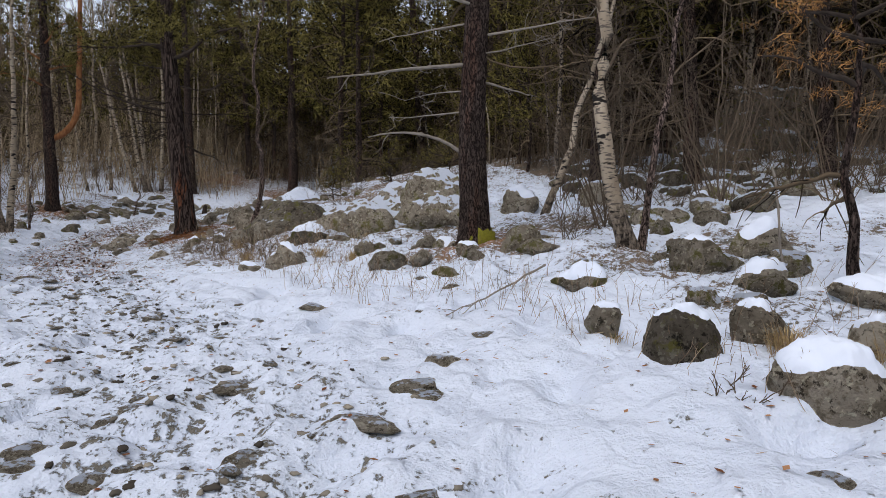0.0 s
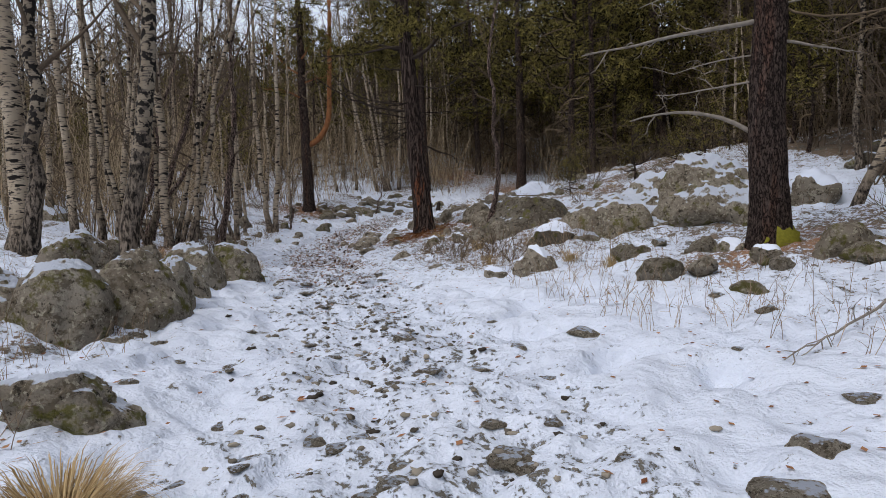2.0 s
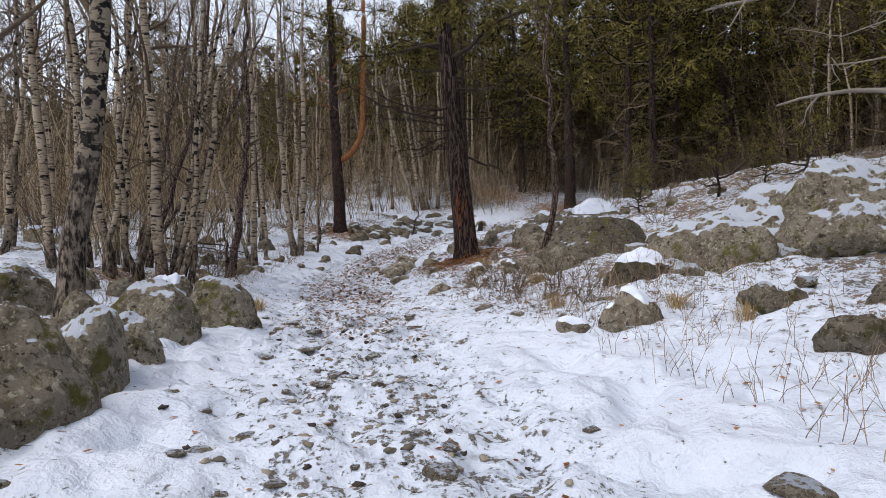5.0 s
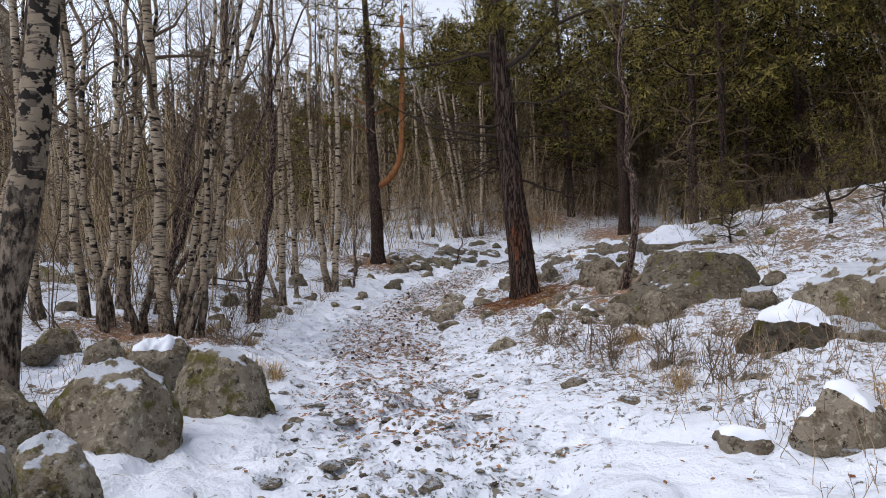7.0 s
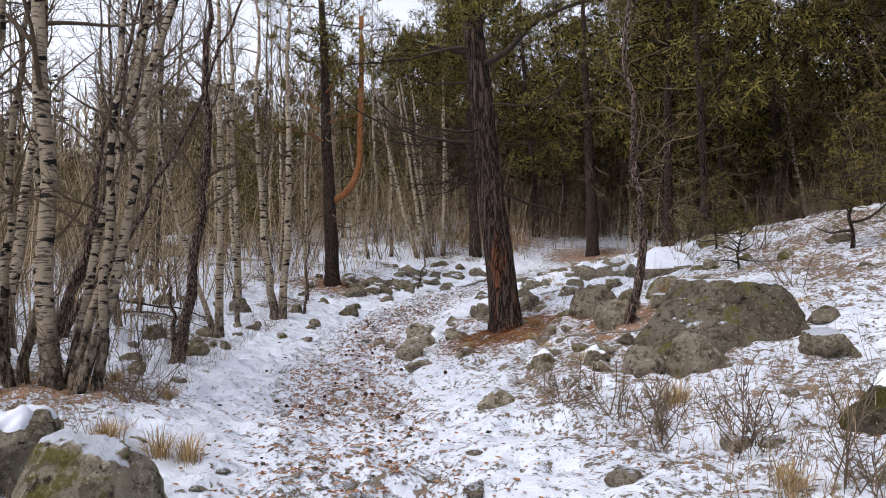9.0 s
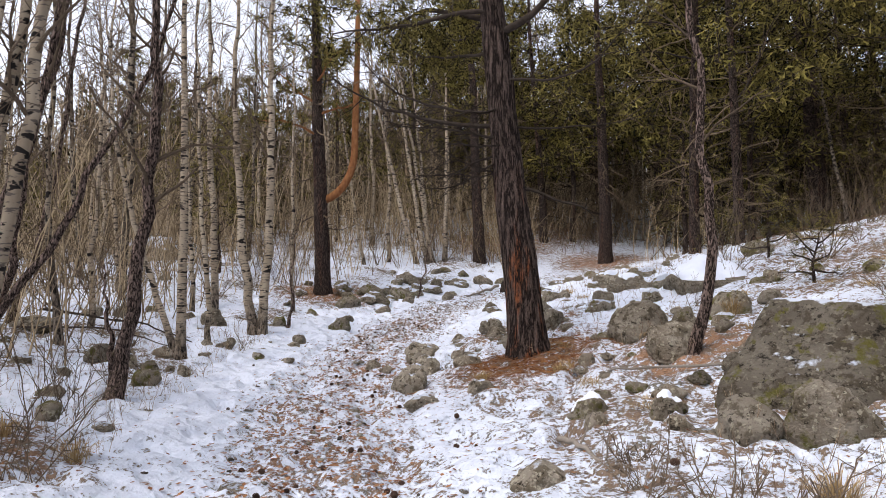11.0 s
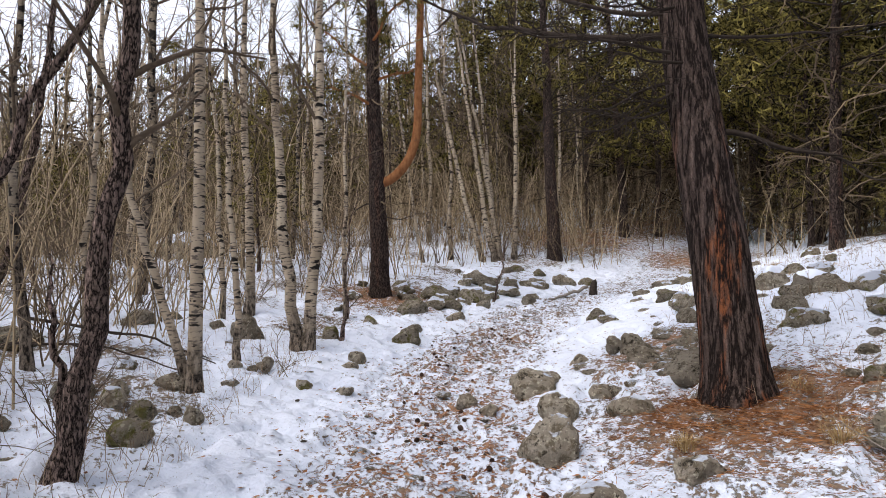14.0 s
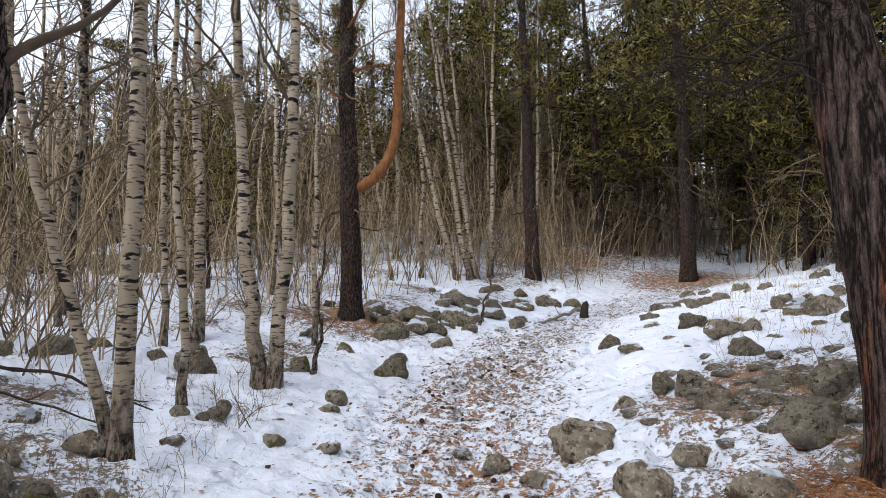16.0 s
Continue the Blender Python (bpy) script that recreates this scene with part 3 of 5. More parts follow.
def bough(parent, start, azimuth, rise, length, r, rng, material, twigs=8, lift=0.0, bend=0.14, needles=0, name="branch", label="", needle_mat=None, size=0.16, twig_len=0.5):
    """One branch with side twigs, and tufts at their ends where it lives."""
    line = wander(start, aim(azimuth, rise), length, 10, rng, bend, lift)
    b = Buf()
    b.tube(line, np.linspace(r, r * 0.25, 11), 6)
    ends = []
    for i in range(twigs):
        q, w = along(line, 0.2 + 0.8 * (i + rng.uniform(0, 1)) / twigs)
        tw = wander(q, w / np.linalg.norm(w) * 0.8 + rng.normal(size=3) * 0.75, twig_len * rng.uniform(0.5, 1.3), 5, rng, 0.25, 0.04 if needles else -0.02)
        b.tube(tw, np.linspace(r * 0.3, 0.0025, 6), 4, False)
        ends += [tw[3], tw[-1]]
        for _ in range(2):
            q2, w2 = along(tw, rng.uniform(0.3, 0.9))
            t2 = wander(q2, w2 / np.linalg.norm(w2) + rng.normal(size=3) * 0.7, twig_len * rng.uniform(0.25, 0.6), 3, rng, 0.25)
            b.tube(t2, np.linspace(0.004, 0.002, 4), 3, False)
            ends += [t2[-1], t2[2]]
    ob = part(name, b, material, parent, label)
    if needles:
        c = Buf()
        tufts(c, np.array(ends + [line[-1]] + [e + rng.normal(size=3) * 0.09 for e in ends]), rng, needles, size, 0.016)
        part("needles", c, needle_mat or M_NEEDLE, ob, "dark green needle tufts" if not needle_mat else "withered tan needles", False)
    return ob


def pine(x, y, h, r, lean=(0, 0), seed=1, detail=False, dead=14, dead_from=0.08, dead_to=0.5, crown_from=0.45, crown=24, spread=1.0, per=9, label="dark-barked pine with dead lower branches", group="pines of the wood", name="pine_tree", needle_mat=None, blade=0.036, tuft=0.22, points=24, place=True, rust=False):
    rng = np.random.default_rng(seed)
    tree = empty(name, pose(x, y, float(land(x, y)) if place else 0))
    tagged(tree, label, "tree", group)
    line = stem_line(h, lean, 0, np.random.default_rng(seed), 18, 0.02)
    if detail:
        zz = np.concatenate([np.linspace(-0.2, 6.0, 130), np.linspace(6.2, h, 30)])
        line = np.stack([np.interp(zz, line[:, 2], line[:, k]) for k in range(2)] + [zz], -1)
    z = line[:, 2]
    rad = r * (1 - 0.80 * np.clip(z / h, 0, 1)) * (1 + 0.28 * np.exp(-np.maximum(z, 0) / 0.22))
    if detail:
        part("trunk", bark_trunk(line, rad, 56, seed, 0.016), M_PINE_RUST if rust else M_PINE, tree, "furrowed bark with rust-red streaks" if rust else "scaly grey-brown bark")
    else:
        b = Buf()
        b.tube(line, rad, 10)
        part("trunk", b, M_PINE, tree)
    lb = Buf()
    for i in range(dead):
        t = dead_from + (dead_to - dead_from) * (i + rng.uniform(0, 1)) / dead
        p, _ = along(line, (np.searchsorted(z, t * h)) / (len(line) - 1))
        limb = wander(p, aim(rng.uniform(0, 360), rng.uniform(-15, 25)), rng.uniform(0.5, 1.9) * spread, 7, rng, 0.27, -0.02)
        lb.tube(limb, np.linspace(0.02, 0.007, 8) * rng.uniform(0.7, 1.5), 4)
        for _ in range(9):
            q, w = along(limb, rng.uniform(0.2, 1))
            lb.tube(wander(q, w / np.linalg.norm(w) + rng.normal(size=3) * 0.7, rng.uniform(0.15, 0.6), 3, rng, 0.25), np.linspace(0.007, 0.003, 4), 3, False)
    if dead:
        tagged(part("dead_wood", lb, M_DEADTWIG, tree, "bare dead branches"), kind="stuff")
    cb, nb = Buf(), Buf()
    for i in range(crown):
        t = crown_from + (0.99 - crown_from) * (i + rng.uniform(0, 1)) / crown
        p, _ = along(line, (np.searchsorted(z, t * h)) / (len(line) - 1))
        share = (1 - t) / (1 - crown_from)
        length = spread * (0.5 + 1.7 * min(1, share * 1.6)) * rng.uniform(0.7, 1.2)
        limb = wander(p, aim(rng.uniform(0, 360), rng.uniform(-5, 35)), length, 7, rng, 0.16, 0.03)
        cb.tube(limb, np.linspace(0.028, 0.006, 8) * (0.4 + 0.6 * share), 4)
        ends = []
        for _ in range(points):
            q, w = along(limb, rng.uniform(0.25, 1.0))
            ends.append(q + rng.normal(size=3) * np.array([0.26, 0.26, 0.15]) * (0.6 + 0.4 * spread))
        for e in ends[::3]:
            cb.tube(np.array([along(limb, rng.uniform(0.3, 0.9))[0], e]), [0.006, 0.002], 3, False)
        tufts(nb, np.array(ends), rng, per, tuft, blade)
    tagged(part("bough_wood", cb, M_DARKWOOD, tree, "live boughs"), kind="stuff")
    tagged(part("crown", nb, needle_mat or M_NEEDLE, tree, "olive-green needle tufts", False), kind="stuff")
    return tree


def shrub(x, y, h=1.6, stems=7, seed=1, group="bare undergrowth", label="leafless brown shrub of thin crooked stems", spread=0.5, twigs=9, material=None, place=True, thick=0.009):
    rng = np.random.default_rng(seed)
    b = Buf()
    for _ in range(stems):
        line = wander((rng.normal() * 0.08, rng.normal() * 0.08, -0.1), aim(rng.uniform(0, 360), rng.uniform(58, 88) - 18 * spread), h * rng.uniform(0.6, 1.1), 7, rng, 0.12, 0.02)
        b.tube(line, np.linspace(thick * rng.uniform(0.8, 1.6), 0.003, 8), 4)
        for _ in range(twigs):
            q, w = along(line, rng.uniform(0.15, 1))
            b.tube(wander(q, w / np.linalg.norm(w) + rng.normal(size=3) * 0.55, h * rng.uniform(0.1, 0.35), 3, rng, 0.22, 0.03), np.linspace(0.004, 0.0018, 4), 3, False)
    ob = new("shrub", b.mesh("shrub", material or M_TWIG))
    ob.matrix_basis = pose(x, y, float(land(x, y)) if place else 0)
    return tagged(ob, label, "shrub", group)


# named pines along the trail
pine_a = pine(-7.07, 17.97, 13.5, 0.262, (-0.1, 0.045), 3, True, dead=0, crown_from=0.42, crown=34, spread=1.5, rust=True, label="big pine, furrowed bark with rust-red streaks, beside the trail")
pine_b = pine(0.4, 10.15, 12, 0.215, (0.012, 0.0), 8, True, dead=6, dead_from=0.22, dead_to=0.5, crown_from=0.42, crown=28, spread=1.3, label="scaly-barked pine with mossy foot beside boulders")
pine_d = pine(-15.1, 25.0, 13, 0.23, (-0.03, -0.012), 12, True, dead=8, dead_from=0.16, dead_to=0.5, crown_from=0.5, crown=26, spread=1.3, label="dark pine with one bowed orange limb")
pine_e = pine(-1.24, 33.0, 14, 0.31, (-0.083, -0.035), 14, False, dead=22, dead_from=0.12, dead_to=0.5, crown_from=0.4, crown=30, spread=1.6, label="pine with charred foot and pale dead branches")
pine(-13.4, 33.9, 14, 0.24, (-0.035, -0.014), 15, False, dead=12, crown_from=0.4)
pine(-8.65, 36.0, 14, 0.27, (-0.018, -0.007), 16, False, dead=22, dead_from=0.1, crown_from=0.3, crown=34, spread=1.4)
small_pine = pine(3.35, 6.1, 2.9, 0.045, (0.034, 0), 17, False, dead=2, dead_from=0.05, dead_to=0.4, crown_from=0.5, crown=14, spread=0.42, per=16, needle_mat=M_NEEDLE_DRY, blade=0.005, tuft=0.11, points=9, label="small pine with withered tan needles among rocks")


def bough_on(tree, lean, z, **kw):
    rng = np.random.default_rng(int(z * 100) + kw.pop("seed", 0))
    return bough(tree, (lean[0] * z, lean[1] * z, z), rng=rng, **kw)


# the big pine's branches: two dead ones low down, live ones above
LA = (-0.1, 0.045)
for z, az, rise, length, r, tw, nd in ((2.35, 8, -9, 1.3, 0.034, 6, 0), (3.3, 190, -5, 3.6, 0.040, 22, 0), (3.45, 200, 6, 2.4, 0.026, 16, 0), (3.3, 20, -18, 2.2, 0.018, 9, 0), (4.0, 10, -22, 2.4, 0.022, 12, 0),
                                       (2.9, 205, -14, 1.5, 0.02, 18, 0), (2.6, 190, -8, 1.2, 0.016, 14, 0), (2.8, 222, -12, 1.4, 0.018, 18, 0), (3.0, 240, -6, 1.4, 0.018, 16, 0), (3.1, 212, -10, 1.8, 0.022, 20, 0), (2.7, 176, -10, 1.3, 0.016, 16, 0),
                                       (3.6, 230, -22, 1.4, 0.022, 9, 0), (4.7, 12, 16, 2.8, 0.06, 12, 9), (4.9, 176, 18, 2.6, 0.05, 14, 10), (4.4, 150, 6, 2.2, 0.03, 14, 8), (5.2, 120, 5, 2.4, 0.04, 12, 10), (5.3, 300, 5, 2.6, 0.04, 12, 10), (5.0, 205, 10, 2.6, 0.04, 14, 10)):
    bough_on(pine_a, LA, z, azimuth=az, rise=rise, length=length, r=r, material=M_DARKWOOD, twigs=tw, needles=nd, lift=0.01)
# pine by the boulders: bleached dead branches, one arching down over the rock
for z, az, rise, length, r, tw, lift in ((1.12, 176, 52, 1.75, 0.036, 2, -0.135), (2.62, 180, -6, 2.2, 0.034, 8, -0.008), (2.35, 8, -10, 0.75, 0.022, 3, 0.0), (1.95, 184, -8, 1.3, 0.016, 6, 0.0), (3.0, 352, 8, 1.6, 0.02, 7, 0.0), (3.4, 205, 10, 2.2, 0.024, 10, 0.0),
                                         (2.2, 170, 5, 1.2, 0.013, 6, 0.0), (3.2, 160, -4, 1.8, 0.016, 8, 0.0), (2.75, 330, 0, 1.1, 0.014, 6, 0.0)):
    bough_on(pine_b, (0.012, 0), z, azimuth=az, rise=rise, length=length, r=r, material=M_DEAD, twigs=tw, lift=lift, bend=0.045, label="bleached dead branch", twig_len=0.35)
# the bowed orange limb, and short stubs
arch = Buf()
t = np.linspace(0, 1, 26)
turn_up = 1 - (1 - np.minimum(t * 2.6, 1)) ** 2.2
arch_pts = np.stack([0.05 + 0.86 * turn_up - 0.05 * np.sin(t * 5), 0.02 + 0.34 * turn_up, 2.72 + 6.0 * t ** 1.35], -1)
arch.tube(arch_pts, np.linspace(0.12, 0.07, 26), 12)
orange_limb = part("bowed_limb", arch, M_ORANGE, pine_d, "flaky orange bark")
bough_on(pine_d, (-0.03, -0.012), 2.2, azimuth=200, rise=2, length=1.3, r=0.022, material=M_DARKWOOD, twigs=3)
bough_on(pine_d, (-0.03, -0.012), 1.9, azimuth=20, rise=4, length=1.1, r=0.02, material=M_DARKWOOD, twigs=2)
for z, az, rise, length in ((5.2, 30, 30, 1.8), (5.6, 200, 20, 2.0), (6.2, 330, 25, 1.9), (5.9, 120, 20, 2.0), (4.6, 250, 15, 1.6)):
    bough_on(pine_d, (-0.03, -0.012), z, azimuth=az, rise=rise, length=length, r=0.04, material=M_ORANGE, twigs=12, needles=10)
moss = Buf()
ball, ball_f = BALLS[3]
moss.add(ball * np.array([0.25, 0.24, 0.24]) * (1 + 0.3 * lumps(ball, 4, 4.0))[:, None] + np.array([0.05, -0.03, 0.05]), ball_f)
part("moss", moss, M_MOSS, pine_b, "yellow-green moss round the foot")

# named birches
birch(-12.55, 17.08, 9, 0.08, (0.0, 0.0), 31, limbs=14, first=0.42, wob=0.008)
birch(-13.48, 19.98, 9, 0.10, (-0.12, -0.05), 32, bow=4.0, limbs=14, first=0.35, group="twin birches")
birch(-13.36, 20.06, 10, 0.10, (0.09, 0.037), 33, bow=2.5, limbs=14, first=0.35, group="twin birches")
birch(-15.87, 21.38, 10, 0.095, (-0.034, -0.014), 34, limbs=16, first=0.4)
birch(-15.9, 20.72, 8, 0.055, (-0.038, -0.015), 35, limbs=12, first=0.4)
birch(-12.75, 17.2, 6, 0.055, (-0.40, -0.16), 36, bow=3.5, limbs=9, label="thin birch leaning away from its neighbour")
birch(-17.84, 20.5, 8, 0.055, (-0.085, -0.035), 37)
birch(-13.42, 21.0, 2.6, 0.035, (0.083, 0.034), 38, old=2, limbs=9, first=0.2, label="short dark birch sapling")
birch(-12.78, 26.6, 2.4, 0.03, (0.2, 0.08), 39, old=2, limbs=9, first=0.25, label="short dark birch sapling")
for bx, by, bl, seed in ((-15.46, 32.2, -0.24, 41), (-15.13, 32.45, -0.17, 42), (-14.9, 32.6, -0.15, 43), (-14.67, 33.2, 0.01, 44), (-15.3, 33.0, -0.06, 45), (-17.1, 30.9, -0.14, 46)):
    birch(bx, by, 10, 0.095 if seed < 46 else 0.06, (bl * 0.927, bl * 0.375), seed, group="clump of leaning birches", first=0.35)
birch(2.29, 8.83, 7, 0.105, (-0.145, 0.02), 47, limbs=12, first=0.3, wob=0.05, label="crooked birch among snowy rocks")
birch(1.7, 12.2, 6, 0.065, (0.29, 0.03), 48, limbs=10, first=0.3, wob=0.05, label="leaning birch behind boulders")
birch(2.42, 8.87, 6.5, 0.045, (0.105, 0.02), 49, old=2, limbs=10, label="thin dark stem beside a crooked birch")
birch(-4.91, 16.8, 7, 0.065, (0.085, 0.034), 50, old=2, limbs=12, wob=0.045, label="slender dark sapling beside a slab")
birch(-11.2, 14.65, 8, 0.085, (0.30, 0.12), 51, old=2, bow=1.6, limbs=14, first=0.25, wob=0.05, label="crooked dark birch bent over its foot")
birch(-11.35, 14.8, 1.5, 0.045, (-0.12, 0.0), 52, old=2, limbs=4, first=0.3, label="broken dark birch stem")
birch(-7.43, 8.36, 10, 0.125, (0.075, 0.05), 53, old=True, limbs=16, first=0.3, label="thick old birch, black-barked at the foot")
birch(-10.2, 8.9, 10, 0.17, (-0.03, -0.012), 54, limbs=14, first=0.4, label="thick white birch behind the boulders")
birch(-9.6, 8.6, 9, 0.12, (0.12, 0.05), 77, old=True, bow=2.0, limbs=12, wob=0.06, label="curved dark birch behind the boulders")
birch(-10.2, 12.0, 10, 0.095, (-0.056, -0.03), 55, limbs=16, first=0.3, group="birch clump")
birch(-9.9, 12.05, 8, 0.06, (0.2, 0.10), 56, limbs=12, old=3, group="birch clump")
birch(-11.2, 11.85, 9, 0.075, (-0.25, -0.13), 57, bow=3.0, old=3, group="birch clump")
birch(-10.0, 12.15, 7, 0.05, (0.12, 0.05), 63, limbs=12, old=3, group="birch clump")
birch(-11.6, 11.15, 9, 0.08, (-0.027, -0.014), 58, group="birch clump")
birch(-12.0, 12.0, 10, 0.075, (-0.06, -0.03), 59, group="birch clump")
birch(-12.9, 13.3, 9, 0.08, (0.05, 0.025), 60, group="birch clump")
birch(-11.9, 13.2, 8, 0.065, (0.36, 0.15), 61, bow=6.0, old=2, limbs=9, label="dark birch leaning far over")
for cx, cy, cl, seed in ((-10.6, 11.9, -0.12, 66), (-10.9, 12.2, 0.08, 67), (-11.0, 11.6, -0.2, 68), (-10.4, 12.3, 0.25, 69), (-11.4, 12.3, 0.02, 70), (-9.75, 12.2, 0.1, 71), (-10.75, 11.5, 0.16, 72)):
    birch(cx, cy, 7.5, 0.05, (cl * 0.89, cl * 0.456), seed, old=3, bow=4.0, limbs=10, first=0.2, wob=0.05, label="crooked thin birch of the clump", group="birch clump")
birch(-13.1, 14.2, 6.5, 0.055, (0.62, 0.26), 74, old=2, bow=9.0, limbs=9, first=0.3, wob=0.05, label="dark birch leaning far over the snow")
birch(-14.1, 14.95, 7, 0.06, (0.21, 0.087), 75, old=2, limbs=10, wob=0.06, label="crooked dark-barked birch in the thicket")
birch(-16.4, 16.8, 8, 0.065, (0.4, 0.17), 76, old=2, bow=3.0, limbs=10, wob=0.05, label="crooked dark-barked birch in the thicket")
birch(-14.3, 16.3, 8, 0.06, (-0.03, 0.0), 62, old=True)
birch(-13.4, 18.6, 8, 0.05, (-0.05, 0.0), 64)
birch(-14.4, 22.6, 9, 0.05, (-0.02, 0.02), 65)

# ---------------------------------------------------------------- the wood round about
TAKEN = [(o.location.x, o.location.y) for o in scene.objects if o.name.startswith(("pine_tree", "birch_tree"))]
ROUTE = [Vector(e) for _, e, _, _ in PATH]


def scatter(count, box, allowed, gap, rng, tries=40):
    """Free spots in a box, apart from the trees and from the walk."""
    spots = []
    for _ in range(count * tries):
        if len(spots) == count:
            break
        x, y = rng.uniform(box[0], box[1]), rng.uniform(box[2], box[3])
        if not allowed(x, y) or any((x - a) ** 2 + (y - b) ** 2 < gap * gap for a, b in TAKEN + spots):
            continue
        if min((x - e.x) ** 2 + (y - e.y) ** 2 for e in ROUTE) < 7.5:
            continue
        spots.append((x, y))
    return spots


def off(x, y):
    return x - float(trail(y))


def right_wood(x, y):
    return (off(x, y) > 3.2 or y > 39) and y > wood_edge(x)


def left_wood(x, y):
    return off(x, y) < -4.4 and y > 9 - 0.2 * (x + 8)


rng = np.random.default_rng(77)
birches = [birch(0, 0, h, r, (l, -l * 0.5), 100 + i, old, limbs=20, first=f, own_limbs=False, group="birches of the wood", twiggy=10, twig_r=0.008, label="slim bare birch in the thicket")
           for i, (h, r, l, old, f) in enumerate(((8, 0.05, 0.03, False, 0.25), (10, 0.07, -0.04, False, 0.3), (9, 0.06, 0.07, False, 0.3), (11, 0.085, -0.02, True, 0.25), (7, 0.04, -0.09, True, 0.15), (9.5, 0.065, 0.0, False, 0.35)))]
pines = [pine(0, 0, h, r, (0.01, 0.0), 120 + i, False, dead=d, dead_from=0.04, dead_to=0.5, crown_from=cf, crown=c, spread=sp, per=8, points=22, group="pines of the dark wood", blade=0.05, tuft=0.28)
         for i, (h, r, d, cf, c, sp) in enumerate(((13, 0.17, 40, 0.24, 40, 1.6), (10, 0.12, 36, 0.2, 36, 1.4), (12, 0.15, 44, 0.34, 38, 1.8), (7, 0.08, 24, 0.2, 30, 1.15)))]
small_pines = [pine(0, 0, h, 0.03, (0.0, 0.0), 130 + i, False, dead=0, crown_from=0.08, crown=16, spread=0.42, per=12, points=9, blade=0.009, tuft=0.11, label="young green pine on the wood floor", group="young pines") for i, h in enumerate((1.4, 1.9))]
young = [pine(0, 0, h, 0.05, (0.01, 0.0), 134 + i, False, dead=8, dead_from=0.05, dead_to=0.4, crown_from=0.2, crown=26, spread=0.75, per=8, points=16, blade=0.026, tuft=0.2, label="young pine at the wood's edge", group="young pines") for i, h in enumerate((3.5, 5.0))]
shrubs = [shrub(0, 0, h, n, 140 + i, spread=s) for i, (h, n, s) in enumerate(((1.6, 8, 0.5), (2.4, 7, 0.3), (3.2, 6, 0.25), (1.1, 10, 0.9)))]


def plant(models, spots, low, high):
    for i, (x, y) in enumerate(spots):
        s = rng.uniform(low, high)
        m = pose(x, y, float(land(x, y)), rng.normal() * 2, rng.normal() * 2, rng.uniform(0, 360)) @ Matrix.Scale(s, 4)
        copy_thing(models[i % len(models)], m)
    TAKEN.extend(spots)


plant(birches, scatter(130, (-40, -8, 8, 52), left_wood, 1.1, rng), 0.85, 1.35)
plant(pines, scatter(105, (-14, 22, 14, 46), right_wood, 1.25, rng), 0.8, 1.25)
CANOPY = [(5.2, 14.6), (9.7, 14.6), (6.2, 19.6), (9.2, 19.9), (10.9, 16.8), (4.2, 18.2), (7.4, 13.4), (12.2, 13.2), (3.4, 15.6), (11.8, 19.2)]
plant([pines[2], pines[0]], CANOPY, 0.95, 1.25)
plant(young, scatter(60, (-12, 16, 15, 42), right_wood, 0.9, rng), 0.7, 1.2)
plant(pines, scatter(20, (-38, -14, 30, 55), left_wood, 2.0, rng), 0.5, 0.85)
plant(birches, scatter(30, (-16, 8, 28, 52), lambda x, y: off(x, y) < -3 or right_wood(x, y), 0.9, rng), 0.7, 1.0)
plant(birches, scatter(24, (0, 12, 15, 28), right_wood, 0.8, rng), 0.55, 0.9)
slope_edge = lambda x, y: 10.6 < y < 18 and x > 1.6 + 0.15 * (y - 10)
plant(shrubs, scatter(60, (2, 12, 10.6, 18), slope_edge, 0.5, rng), 0.7, 1.3)
plant([birches[4], birches[3]], scatter(16, (2.2, 11, 11.5, 18), slope_edge, 0.8, rng), 0.5, 0.85)
# unseen trees behind the walk's start, added to close in the bounce light
plant(pines + birches, scatter(30, (-24, 18, -24, -5), lambda x, y: True, 2.5, rng), 0.8, 1.1)
plant(young, scatter(24, (-42, -17, 20, 42), left_wood, 1.2, rng), 0.8, 1.3)
screen = lambda x, y: x > -7 - 0.6 * (y - 12.7) and (off(x, y) > 3.4 or (y > 36 and off(x, y) < -3) or y > 42)
plant(pines[:3], scatter(20, (-24, -3, 28, 54), screen, 1.3, rng), 0.9, 1.2)
plant(small_pines, scatter(20, (-12, 10, 16, 40), right_wood, 0.8, rng), 0.6, 1.3)
plant(shrubs, scatter(140, (-13, 14, 15.5, 42), right_wood, 0.45, rng), 0.6, 1.2)
brow = lambda x, y: off(x, y) > 5
plant(shrubs, scatter(26, (-5, 2.5, 17, 31), brow, 0.7, rng), 0.4, 0.8)
plant(small_pines, scatter(12, (-4.5, 2, 18, 31), brow, 1.2, rng), 0.5, 1.0)
plant(shrubs, scatter(130, (-34, -9, 9, 45), left_wood, 0.5, rng), 0.5, 1.1)
for model in birches + pines + small_pines + young + shrubs:
    x, y = scatter(1, (-50, -42, 20, 60), lambda x, y: True, 2, rng)[0]
    model.matrix_basis = pose(x, y, float(land(x, y)))
    TAKEN.append((x, y))


